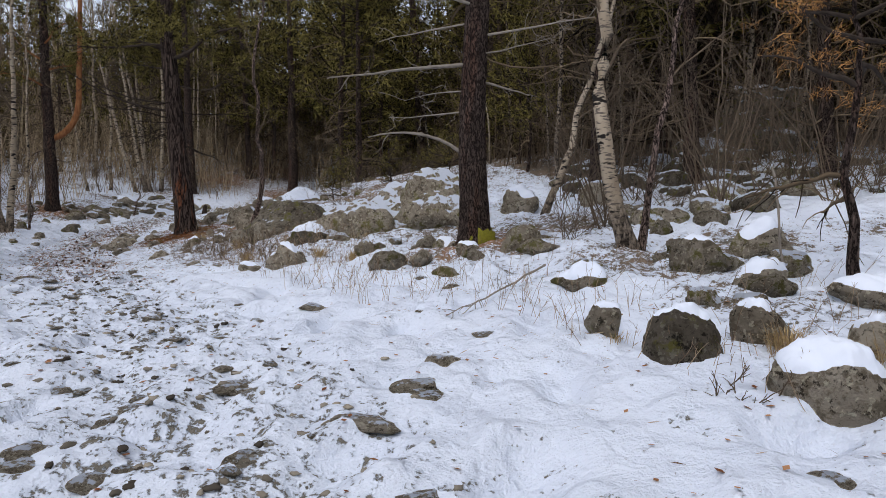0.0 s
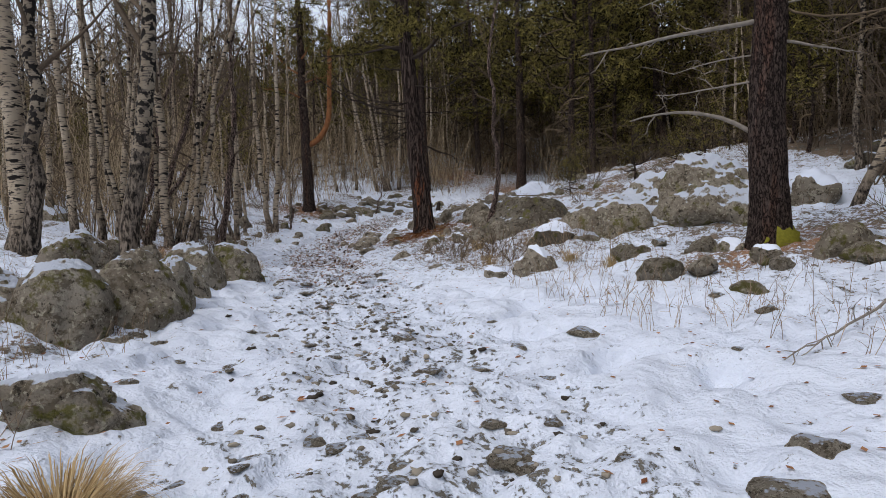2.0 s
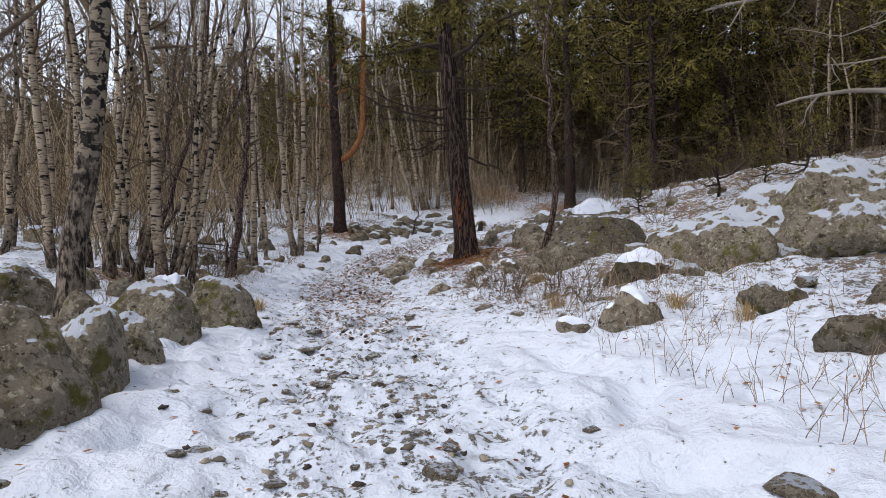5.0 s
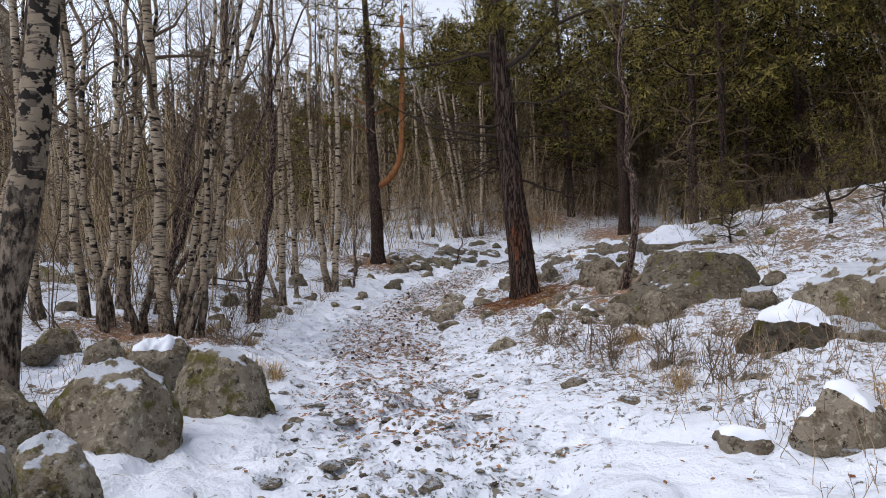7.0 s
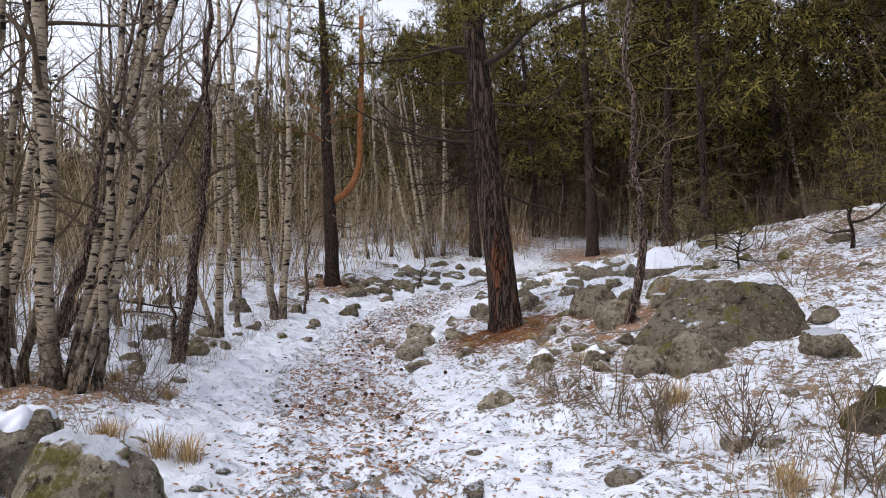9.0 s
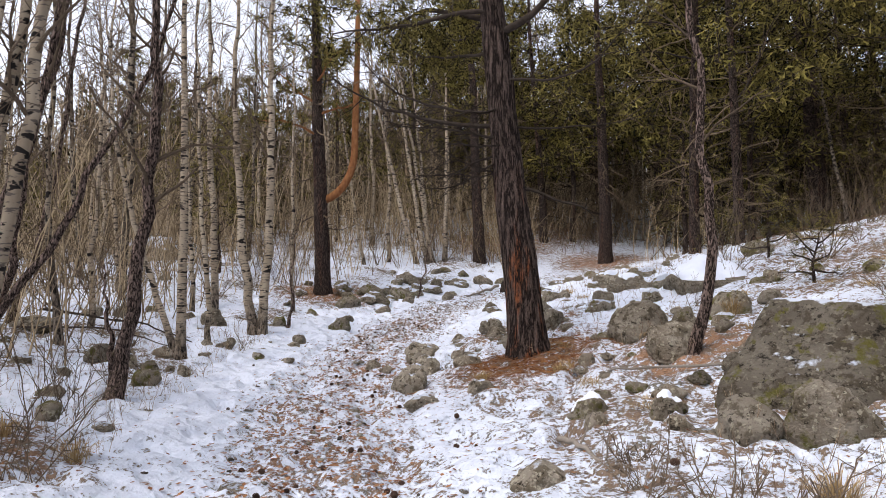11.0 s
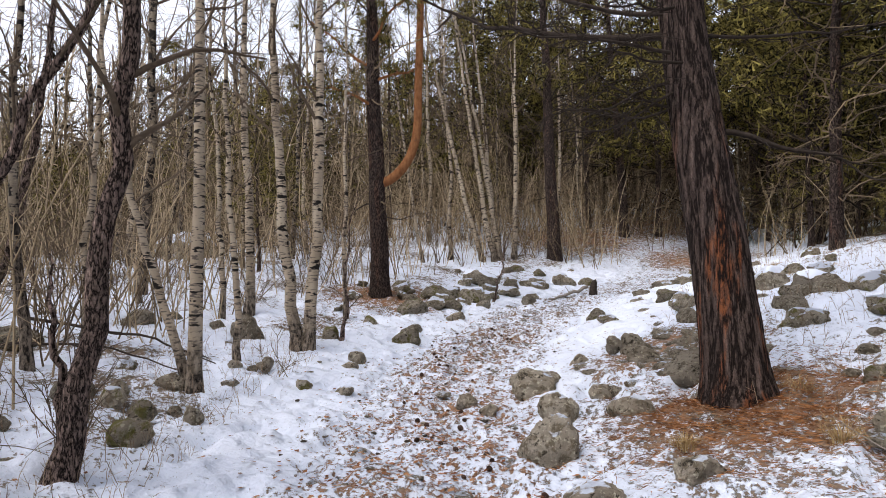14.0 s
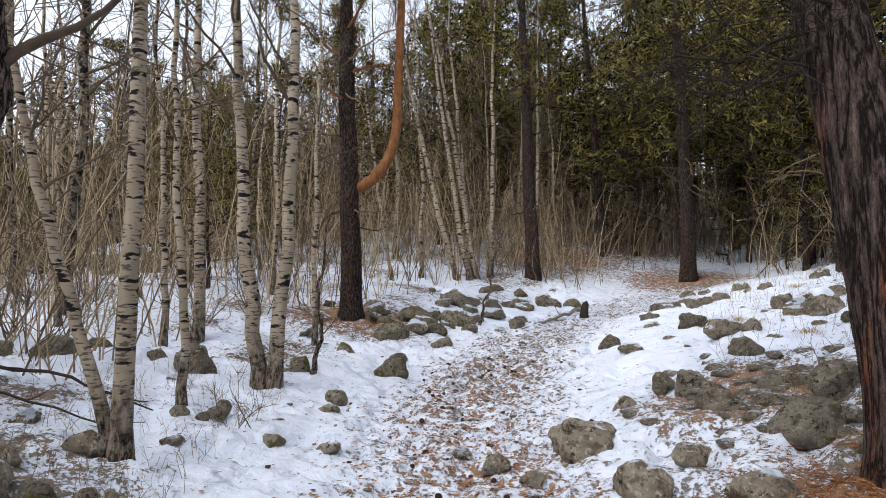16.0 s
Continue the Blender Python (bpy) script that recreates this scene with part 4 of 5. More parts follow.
def undergrowth(name, spots, seed, low, high, label, material):
    """Bare brown thicket: thin stems and twigs, past counting."""
    rng = np.random.default_rng(seed)
    b = Buf()
    for x, y in spots:
        z = float(land(x, y))
        for _ in range(5):
            h = rng.uniform(low, high)
            line = wander((x + rng.normal() * 0.3, y + rng.normal() * 0.3, z - 0.1), aim(rng.uniform(0, 360), rng.uniform(62, 88)), h, 4, rng, 0.1)
            b.tube(line, np.linspace(0.014, 0.005, 5), 3, False)
            n = 12
            base = np.array([along(line, t)[0] for t in rng.uniform(0.2, 1, n)])
            b.blades(base, base + rng.normal(size=(n, 3)) * np.array([0.28, 0.28, 0.16]) + np.array([0, 0, 0.25]), np.full(n, 0.014), rng)
    tagged(new(name, b.mesh(name, material, False)), label, "undergrowth", kind="stuff")


undergrowth("slope_thicket", scatter(480, (-14, 20, 15, 46), right_wood, 0.3, rng), 211, 1.2, 4.6, "bare brown thicket under the dark pines", M_DEADTWIG)
undergrowth("crest_thicket", scatter(150, (-22, -4, 33, 46), lambda x, y: abs(off(x, y)) > 2.0, 0.3, rng), 213, 1.0, 3.8, "bare brown thicket behind the bend of the trail", M_FARTWIG)
undergrowth("birch_thicket", scatter(620, (-38, -9, 10, 50), left_wood, 0.3, rng), 212, 0.8, 5.2, "bare brown thicket among the birches", M_FARTWIG)


def far_wood(name, count, ring, seed, material, leafy, label):
    """Woods beyond the reach of the walk, one mass of trunks and boughs."""
    rng = np.random.default_rng(seed)
    b = Buf()
    for _ in range(count):
        while True:
            a, dist = rng.uniform(0, 2 * math.pi), ring[0] + (ring[1] - ring[0]) * rng.uniform(0, 1) ** 1.4
            x, y = -6 + dist * math.cos(a), 18 + dist * math.sin(a)
            side = x - float(trail(y))
            if (leafy and (side > 9 or (side < -10 and rng.uniform() < 0.1) or (y > 42 and rng.uniform() < 0.6))) or (not leafy and (side < -10 or (side > 9 and rng.uniform() < 0.3) or y > 42)):
                break
        z, h = float(land(x, y)), (rng.uniform(8, 14) if leafy and side > 0 else rng.uniform(5, 9)) + dist * 0.02
        lean = rng.normal(size=2) * 0.3
        top = np.array([x + lean[0], y + lean[1], z + h])
        b.tube(np.array([[x, y, z - 0.2], top]), [0.09, 0.02], 3, False)
        n = 130 if leafy else 70
        t = rng.uniform(0.08 if leafy else 0.0, 1.0, n)
        base = np.array([x, y, z]) + (top - np.array([x, y, z])) * t[:, None]
        ang = rng.uniform(0, 2 * math.pi, n)
        reach = (1.25 - t) * rng.uniform(0.5, 1.9, n)
        out = np.stack([np.cos(ang) * reach, np.sin(ang) * reach, rng.uniform(-0.2, 0.6, n) if leafy else rng.uniform(0.5, 1.5, n)], -1)
        b.blades(base + out * (0.45 if leafy else 0.0), base + out, rng.uniform(0.10, 0.26, n) if leafy else rng.uniform(0.03, 0.08, n), rng)
    tagged(new(name, b.mesh(name, material, False)), label, "woods", kind="stuff")


far_wood("far_pine_wood", 2400, (27, 120), 201, M_NEEDLE_FAR_SHADED, True, "distant olive-green pine wood on the hillside, darkened for deep shade")
far_wood("far_birch_wood", 2000, (26, 120), 202, M_FARTWIG, False, "distant bare brown birch wood")


# ---------------------------------------------------------------- boulders and stones
LEFT = "lichen-speckled boulder in the row beside the trail"
EGG = dict(level=5, hard=5.0, rough=0.12, flat_top=1.0, sink=0.5)
rock(-5.35, 5.72, 0.82, 0.85, 0.66, 40, 1, cap=0.10, name="boulder", label=LEFT, **EGG)
rock(-5.28, 6.42, 0.98, 0.95, 0.76, 48, 2, M_ROCK_SPECKLED, name="boulder", label=LEFT, **EGG)
rock(-5.68, 7.25, 0.52, 0.85, 0.60, 44, 3, cap=0.06, name="boulder", label=LEFT, **EGG)
rock(-6.05, 5.55, 0.85, 0.8, 0.60, 52, 14, cap=0.12, name="boulder", label="flat-backed boulder behind the row", level=5, hard=7)
rock(-8.35, 8.35, 0.95, 0.8, 0.62, 52, 4, cap=0.08, name="boulder", label=LEFT, level=5, hard=5)
rock(-6.75, 8.75, 0.92, 0.85, 0.66, 50, 5, M_ROCK_MOSS_SNOW, name="boulder", label="mossy boulder with a patch of snow", **EGG)
rock(-7.03, 9.98, 0.92, 0.8, 0.66, 40, 6, M_ROCK_MOSS_SNOW, name="boulder", label="rounded boulder with snow on its back", **EGG)
rock(-8.2, 10.3, 0.74, 0.66, 0.46, 52, 7, cap=0.2, name="boulder", label=LEFT, level=5, hard=5)
rock(-6.0, 7.85, 0.52, 0.5, 0.46, 55, 8, cap=0.08, name="boulder", label=LEFT, **EGG)
rock(-7.1, 8.25, 0.6, 0.55, 0.48, 30, 15, M_ROCK_MOSS, name="boulder", label=LEFT, level=5, hard=5)
rock(-5.98, 7.2, 0.5, 0.55, 0.44, 20, 16, name="boulder", label=LEFT, **EGG)
rock(-9.65, 10.15, 0.38, 0.35, 0.28, 20, 17, M_ROCK, label="grey rounded rock under the birches", **EGG)
rock(-9.7, 10.2, 0.45, 0.4, 0.28, 59, 9, M_ROCK_MOSS)
rock(-9.0, 10.25, 0.42, 0.4, 0.28, 56, 10, M_ROCK_MOSS)
rock(-3.72, 4.42, 0.78, 0.55, 0.31, 50, 12, M_ROCK_MOSS_SNOW, label="low mossy rock with snow beside dry grass", level=5, hard=9)
rock(-6.2, 10.0, 0.22, 0.16, 0.10, 40, 13, M_STONE)
RIDGE = "snow-dusted boulder of the outcrop"
rock(-0.05, 13.1, 2.1, 1.7, 1.38, -30, 21, M_ROCK_DUSTED, name="boulder", label="tall grey boulder under thin snow, beside a pine", level=5, tilt=-16)
rock(-1.15, 14.1, 2.7, 1.5, 0.95, -42, 22, M_ROCK_SNOWY, name="boulder", label=RIDGE, level=5, tilt=-14)
rock(-1.75, 13.0, 1.6, 1.1, 0.82, 2, 23, M_ROCK_DUSTED, name="boulder", label=RIDGE, level=5, hard=6)
SLAB = ((-0.50, -0.62, 0.60, 0.52), (0.12, 0.10, 1.0, 0.72), (-0.95, 0.25, 0.15, 0.80), (0.9, -0.3, 0.3, 0.95), (0.2, 1.0, 0.1, 0.8), (0, 0, -1, 0.9), (0.35, -0.8, 0.45, 0.70))
rock(-3.68, 15.5, 2.0, 1.5, 0.78, 4, 24, M_SLAB, name="boulder", label="long flat-faced grey slab rising from the snow", level=5, hard=22, rough=0.07, faces=SLAB)
rock(-2.55, 12.45, 0.92, 0.8, 0.46, 0, 25, M_ROCK_DARK_BARE, cap=0.27, name="boulder", label="dark boulder under a round snow cap", **EGG)
rock(1.5, 4.88, 0.5, 0.42, 0.36, -21, 28, M_ROCK_DARK_BARE, cap=0.2, label="smooth dark rock with a patch of snow", **EGG)
rock(2.1, 5.12, 0.4, 0.34, 0.27, -26, 29, cap=0.3, label="rock capped with snow beside dry grass", **EGG)
rock(1.98, 4.12, 0.6, 0.5, 0.33, -32, 30, cap=0.4, label="rock capped with snow on the bank", **EGG)
rock(-2.35, 10.2, 0.55, 0.5, 0.40, -3, 26, cap=0.25)
rock(-2.87, 10.05, 0.36, 0.3, 0.17, 2, 27, cap=0.25)
for x, y, w, h, v, seed, mat, cap in (
        (2.55, 7.3, 0.62, 0.36, -22, 31, M_ROCK_MOSS, 0.2), (3.4, 7.75, 0.68, 0.42, -26, 32, M_ROCK_MOSS, 0.35), (2.7, 6.35, 0.46, 0.27, -26, 33, M_ROCK, 0.4),
        (3.15, 5.65, 0.55, 0.22, -33, 34, M_ROCK, 0.35), (1.14, 5.45, 0.28, 0.25, -14, 35, M_ROCK_MOSS, 0.4), (1.3, 7.1, 0.55, 0.22, -12, 36, M_ROCK_MOSS, 0.5),
        (-0.03, 8.1, 0.34, 0.13, 0, 37, M_ROCK_MOSS, 0), (2.6, 4.7, 0.3, 0.25, -34, 38, M_ROCK, 0.25)):
    rock(x, y, w, w * 0.85, h, v, seed, mat, cap, label="rock capped with snow on the bank" if cap else "low mossy rock in the snow")
for x, y, w, h, v, seed, mat, cap in (
        (1.0, 9.55, 0.62, 0.37, -6, 39, M_ROCK_MOSS, 0.1), (1.2, 9.2, 0.6, 0.18, -8, 40, M_ROCK_MOSS, 0), (-0.78, 9.15, 0.52, 0.25, 6, 41, M_ROCK_MOSS, 0.1),
        (-0.05, 10.0, 0.36, 0.22, 0, 42, M_ROCK_MOSS, 0.35), (1.4, 13.3, 0.75, 0.58, -6, 43, M_ROCK, 0.3), (2.95, 13.3, 0.85, 0.5, -13, 44, M_ROCK, 0.15),
        (-0.35, 9.3, 0.32, 0.18, 3, 45, M_ROCK, 0), (2.95, 9.7, 0.32, 0.19, -18, 46, M_ROCK_MOSS, 0), (6.0, 11.9, 0.6, 0.33, -28, 47, M_ROCK_MOSS, 0),
        (4.2, 11.5, 0.42, 0.32, -21, 48, M_ROCK, 0.3), (-5.1, 16.9, 0.62, 0.45, 18, 49, M_ROCK, 0), (0.3, 9.4, 0.4, 0.2, 10, 50, M_ROCK_MOSS, 0.2)):
    rock(x, y, w, w * 0.85, h, v, seed, mat, cap, label="mossy rock on the snowy slope")
for x, y, w, h, v, seed, mat, cap in (
        (-8.45, 17.0, 0.50, 0.42, 26, 51, M_STONE, 0), (-9.3, 19.25, 0.66, 0.31, 20, 52, M_STONE, 0), (-7.9, 16.2, 0.44, 0.15, 25, 53, M_STONE, 0), (-7.25, 16.5, 0.35, 0.16, 19, 54, M_STONE, 0),
        (-5.85, 13.75, 0.44, 0.2, 14, 55, M_STONE, 0.05), (-5.6, 18.1, 0.8, 0.54, 6, 56, M_ROCK, 0), (-5.75, 15.2, 0.41, 0.24, 10, 57, M_ROCK_MOSS, 0.3), (-5.05, 15.0, 0.32, 0.23, 4, 58, M_ROCK_MOSS, 0.2)):
    rock(x, y, w, w * 0.85, h, v, seed, mat, cap, label="grey stone lying at the trail's edge")
for x, y, w, h, v, seed, mat, cap in (
        (-4.47, 14.4, 0.48, 0.34, -3, 59, M_ROCK, 0), (-3.9, 14.4, 0.68, 0.42, -8, 60, M_ROCK_MOSS, 0.12), (-6.2, 22.5, 0.58, 0.31, 7, 61, M_ROCK, 0.25), (-4.75, 21.0, 1.45, 0.56, 0, 62, M_ROCK, 0.34),
        (-4.95, 14.65, 0.24, 0.14, 3, 63, M_STONE, 0), (-4.5, 18.3, 0.6, 0.4, 0, 64, M_ROCK_MOSS, 0), (-3.8, 23.7, 0.65, 0.32, -3, 65, M_ROCK_MOSS, 0), (-5.4, 15.8, 0.24, 0.1, 6, 66, M_ROCK_MOSS, 0),
        (-5.0, 17.75, 0.45, 0.4, 2, 67, M_ROCK_MOSS, 0), (-8.2, 20.0, 0.35, 0.26, 18, 68, M_ROCK, 0)):
    rock(x, y, w, w * 0.85, h, v, seed, mat, cap, label="grey rock on the snowy bank")
for x, y, w, h, v, seed, mat, cap in (
        (-8.7, 18.1, 0.44, 0.28, 5, 71, M_STONE, 0), (-9.05, 20.35, 0.27, 0.14, 6, 72, M_STONE, 0), (-7.95, 17.9, 0.46, 0.2, -4, 73, M_STONE, 0), (-8.4, 20.55, 0.34, 0.27, 1, 74, M_ROCK, 0),
        (-8.1, 19.8, 0.46, 0.22, -2, 75, M_ROCK, 0), (-7.55, 19.05, 0.58, 0.3, -7, 76, M_ROCK, 0), (-7.2, 19.95, 0.42, 0.32, -9, 77, M_ROCK, 0), (-7.8, 21.75, 0.42, 0.26, -3, 78, M_ROCK, 0),
        (-8.7, 20.9, 0.26, 0.2, 3, 79, M_ROCK, 0), (-7.65, 20.15, 0.34, 0.21, -5, 80, M_ROCK, 0), (-6.75, 23.5, 0.62, 0.36, -9, 81, M_ROCK, 0.3), (-7.1, 24.6, 0.35, 0.25, -6, 82, M_ROCK, 0.2)):
    rock(x, y, w, w * 0.85, h, v, seed, mat, cap, label="grey stone of the rubble beside the trail", group="rubble beside the trail")
for x, y, w, h, v, seed, mat, cap in (
        (-7.65, 23.1, 0.28, 0.19, -4, 83, M_ROCK, 0), (-8.4, 18.7, 0.27, 0.13, 1, 84, M_STONE, 0), (-11.6, 18.6, 0.25, 0.1, 32, 85, M_STONE, 0), (-10.0, 18.8, 0.25, 0.14, 17, 86, M_STONE, 0),
        (-9.6, 18.5, 0.22, 0.12, 14, 87, M_STONE, 0), (-12.35, 19.8, 0.26, 0.09, 32, 88, M_STONE, 0), (-14.45, 19.9, 0.57, 0.47, 43, 89, M_ROCK, 0), (-12.65, 22.0, 0.52, 0.29, 27, 90, M_ROCK_MOSS, 0),
        (-13.7, 24.1, 0.72, 0.37, 27, 91, M_ROCK_MOSS, 0), (-14.1, 26.1, 0.78, 0.36, 25, 92, M_ROCK_MOSS, 0), (-14.2, 29.1, 1.12, 0.45, 21, 93, M_ROCK, 0.2), (-13.2, 26.3, 0.86, 0.4, 21, 94, M_ROCK_MOSS, 0)):
    rock(x, y, w, w * 0.85, h, v, seed, mat, cap, label="grey stone beside the trail")
for x, y, w, h, v, seed, mat, cap in (
        (-13.6, 21.0, 0.34, 0.26, 35, 95, M_ROCK_MOSS, 0), (-13.2, 18.35, 0.21, 0.13, 44, 96, M_ROCK, 0), (-13.0, 18.75, 0.2, 0.17, 41, 97, M_ROCK, 0), (-12.9, 17.05, 0.35, 0.17, 51, 98, M_ROCK, 0),
        (-12.15, 16.1, 0.26, 0.16, 55, 99, M_ROCK_MOSS, 0), (-13.7, 22.4, 0.34, 0.23, 31, 101, M_ROCK_MOSS, 0), (-12.8, 24.4, 0.42, 0.16, 22, 102, M_ROCK, 0), (-16.2, 19.9, 0.34, 0.18, 50, 103, M_ROCK_MOSS, 0),
        (-13.05, 16.0, 0.4, 0.27, 51, 104, M_ROCK_MOSS, 0.15), (-11.6, 15.55, 0.38, 0.2, 48, 105, M_ROCK_MOSS, 0), (-11.45, 14.1, 0.32, 0.12, 54, 106, M_ROCK_MOSS, 0), (-10.75, 13.6, 0.25, 0.16, 54, 107, M_ROCK_MOSS, 0)):
    rock(x, y, w, w * 0.85, h, v, seed, mat, cap, label="small rock under the birches", level=3)
rock(-15.75, 16.9, 0.8, 0.6, 0.25, 56, 108, M_ROCK)
rock(-25.0, 28.0, 2.2, 1.6, 1.1, 50, 109, M_ROCK_SNOWY, name="boulder", label="snowy boulder deep in the birch wood")
rock(-17.5, 15.2, 1.5, 1.1, 0.55, 50, 112, M_ROCK_SNOWY, name="boulder", label="snowy boulder deep in the birch wood")
rock(8.1, 17.8, 3.0, 2.4, 2.2, -26, 117, M_ROCK_SHADED, name="boulder", label="great dark boulder on the wooded slope, toned down for shade", level=5, hard=6)
rock(6.6, 17.2, 2.0, 1.6, 0.8, -26, 111, M_ROCK_SHADED, name="boulder", label="dark boulder below a greater one, toned down for shade", level=4)

rock(-74, 41, 14, 14, 30, 60, 115, M_ROCK, name="cliff", label="distant bare grey cliff above the birch wood", level=5, hard=6)

# loose stones: one mesh for each of a few shapes
STONES = []
for i in range(6):
    p, f = rock_shape(300 + i, 3)
    b = Buf()
    b.add(p * np.array([0.5, 0.36 + 0.05 * (i % 3), 0.20 + 0.03 * (i % 4)]), f)
    STONES.append(b.mesh("stone", M_STONE))


def stone(x, y, size, turn, i, label, group, flat=1.0):
    ob = new("stone", STONES[i % len(STONES)])
    ob.matrix_basis = pose(x, y, ground_z(x, y) - size * 0.07 * flat, 0, 0, turn) @ Matrix.Diagonal((size * 1.15, size * 1.15, size * flat, 1))
    tagged(ob, label, "stone", group)


rng = np.random.default_rng(501)
made = 0
while made < 185:
    y = rng.uniform(3.6, 29) if made > 70 else rng.uniform(3.2, 12)
    x = float(trail(y)) + rng.normal() * 0.75
    if min((x - e.x) ** 2 + (y - e.y) ** 2 for e in ROUTE) < 0.05 and y < 3:
        continue
    stone(x, y, rng.uniform(0.05, 0.15) if rng.uniform() < 0.8 else rng.uniform(0.15, 0.24), rng.uniform(0, 360), made, "grey stone trodden into the snowy trail", "stones on the trail", 0.55)
    made += 1
made = 0
while made < 75:
    y = rng.uniform(4.0, 30)
    side = rng.choice((-1, 1))
    x = float(trail(y)) + side * (1.9 + abs(rng.normal()) * (2.0 if side > 0 else 1.6))
    if (x + 3.4) ** 2 + (y - 3.9) ** 2 < 1.2:
        continue
    stone(x, y, rng.uniform(0.09, 0.25), rng.uniform(0, 360), made, "loose grey stone in the snow beside the trail", "stones beside the trail")
    made += 1
for _ in range(75):
    stone(-7.75 + rng.normal() * 0.5, 20.3 + rng.normal() * 0.75, rng.uniform(0.10, 0.3), rng.uniform(0, 360), _, "grey stone of the rubble beside the trail", "rubble beside the trail")

for i, (x, y, w) in enumerate(((-0.44, 4.24, 0.38), (-0.93, 3.84, 0.24), (-2.08, 3.94, 0.24), (-1.64, 3.75, 0.22), (-0.11, 4.6, 0.27), (-1.4, 6.07, 0.15), (-2.0, 6.3, 0.21), (-1.27, 4.82, 0.19), (1.58, 3.42, 0.17), (-0.96, 3.68, 0.1),
                                (0.31, 5.66, 0.18), (-2.23, 6.03, 0.16), (-2.67, 5.72, 0.26), (-2.22, 4.93, 0.18), (-2.43, 4.79, 0.17), (-2.72, 4.71, 0.1), (-2.55, 4.48, 0.17), (-1.34, 4.86, 0.24), (-2.44, 4.23, 0.11), (-1.53, 5.2, 0.14),
                                (-0.16, 4.71, 0.3), (-1.76, 4.47, 0.2), (-5.04, 7.33, 0.24), (-6.45, 13.35, 0.22), (-5.48, 11.24, 0.25), (-6.17, 9.96, 0.2), (-5.61, 12.36, 0.17), (-5.3, 11.5, 0.18), (-4.6, 9.3, 0.2), (-8.93, 16.3, 0.27),
                                (-9.91, 16.14, 0.19), (-10.65, 14.63, 0.17), (-8.98, 20.23, 0.24), (-6.63, 18.67, 0.36))):
    stone(x, y, w, 37 * i % 180, i, "flat grey stone showing through the trodden snow", "stones on the trail", 0.6)

pebbles = Buf()
small, small_f = BALLS[2]
lump = np.random.default_rng(541)
for _ in range(950):
    y = 3.2 + 24 * lump.uniform() ** 1.3
    x = float(trail(y)) + lump.normal() * 0.62
    w = lump.uniform(0.014, 0.036)
    a = lump.uniform(0, math.pi)
    q = small * (1 + 0.25 * lump.normal(size=(len(small), 1))) * np.array([w, w * 0.72, w * 0.45])
    q = q @ np.array([[math.cos(a), math.sin(a), 0], [-math.sin(a), math.cos(a), 0], [0, 0, 1]])
    pebbles.add(q + np.array([x, y, ground_z(x, y) + w * 0.08]), small_f)
tagged(new("pebbles", pebbles.mesh("pebbles", M_PEBBLE)), "small grey-brown pebbles trodden into the snow", "pebbles", kind="stuff")

BANK_ROCKS = []
for i in range(7):
    p, f = rock_shape(330 + i, 4)
    b = Buf()
    b.add(p * np.array([0.5, 0.38 + 0.04 * (i % 3), 0.32]), f)
    BANK_ROCKS.append(b.mesh("rock", (M_ROCK, M_ROCK_DUSTED, M_ROCK_MOSS, M_ROCK_DUSTED)[i % 4]))
made = 0
while made < 125:
    y = rng.uniform(4.5, 26) if made < 85 else rng.uniform(22, 33)
    x = float(trail(y)) + (4.2 + abs(rng.normal()) * 2.6 if made < 60 else -3.6 - abs(rng.normal()) * 2.2 if made < 85 else rng.choice((-1, 1)) * (1.6 + abs(rng.normal()) * 1.6))
    if (x + 3.4) ** 2 + (y - 3.9) ** 2 < 1.2 or any((x - p) ** 2 + (y - q) ** 2 < 0.5 for p, q in TAKEN):
        continue
    ob = new("rock", BANK_ROCKS[made % len(BANK_ROCKS)])
    s = rng.uniform(0.2, 0.62)
    ob.matrix_basis = pose(x, y, float(land(x, y)) + s * 0.05, rng.uniform(-12, 12), rng.uniform(-12, 12), rng.uniform(0, 360)) @ Matrix.Scale(s, 4)
    tagged(ob, "grey rock of the stony snow-covered bank", "rock", "rocks on the banks")
    made += 1

rubble = np.random.default_rng(531)
DARK_ROCKS = []
for i in range(5):
    p, f = rock_shape(350 + i, 3)
    b = Buf()
    b.add(p * np.array([0.5, 0.4, 0.3]), f)
    DARK_ROCKS.append(b.mesh("rock", (M_ROCK_SHADED, M_ROCK_DUSTED)[i % 3 == 1]))
for i in range(95):
    x, y = rubble.uniform(2.6, 9.5), rubble.uniform(9.0, 17.5)
    if y < 9.5 + 0.25 * (x - 2):
        continue
    ob = new("rock", DARK_ROCKS[i % 5])
    w = rubble.uniform(0.25, 0.95)
    ob.matrix_basis = pose(x, y, float(land(x, y)) + w * 0.04, rubble.uniform(-18, 18), rubble.uniform(-18, 18), rubble.uniform(0, 360)) @ Matrix.Scale(w, 4)
    tagged(ob, "dark stone of the snowy rubble under the pines", "rock", "rubble under the pines")

for i in range(46):
    f = rubble.uniform()
    x, y = -14.1 + 1.9 * f + rubble.normal() * 0.55, 25.4 + 6.2 * f + rubble.normal() * 0.4
    ob = new("rock", BANK_ROCKS[i % len(BANK_ROCKS)])
    w = rubble.uniform(0.22, 0.62)
    ob.matrix_basis = pose(x, y, float(land(x, y)) + w * 0.06, rubble.uniform(-15, 15), rubble.uniform(-15, 15), rubble.uniform(0, 360)) @ Matrix.Scale(w, 4)
    tagged(ob, "grey rock of the stony bank at the trail's bend", "rock", "rocks at the bend")

# pine cones on the trail
cone = Buf()
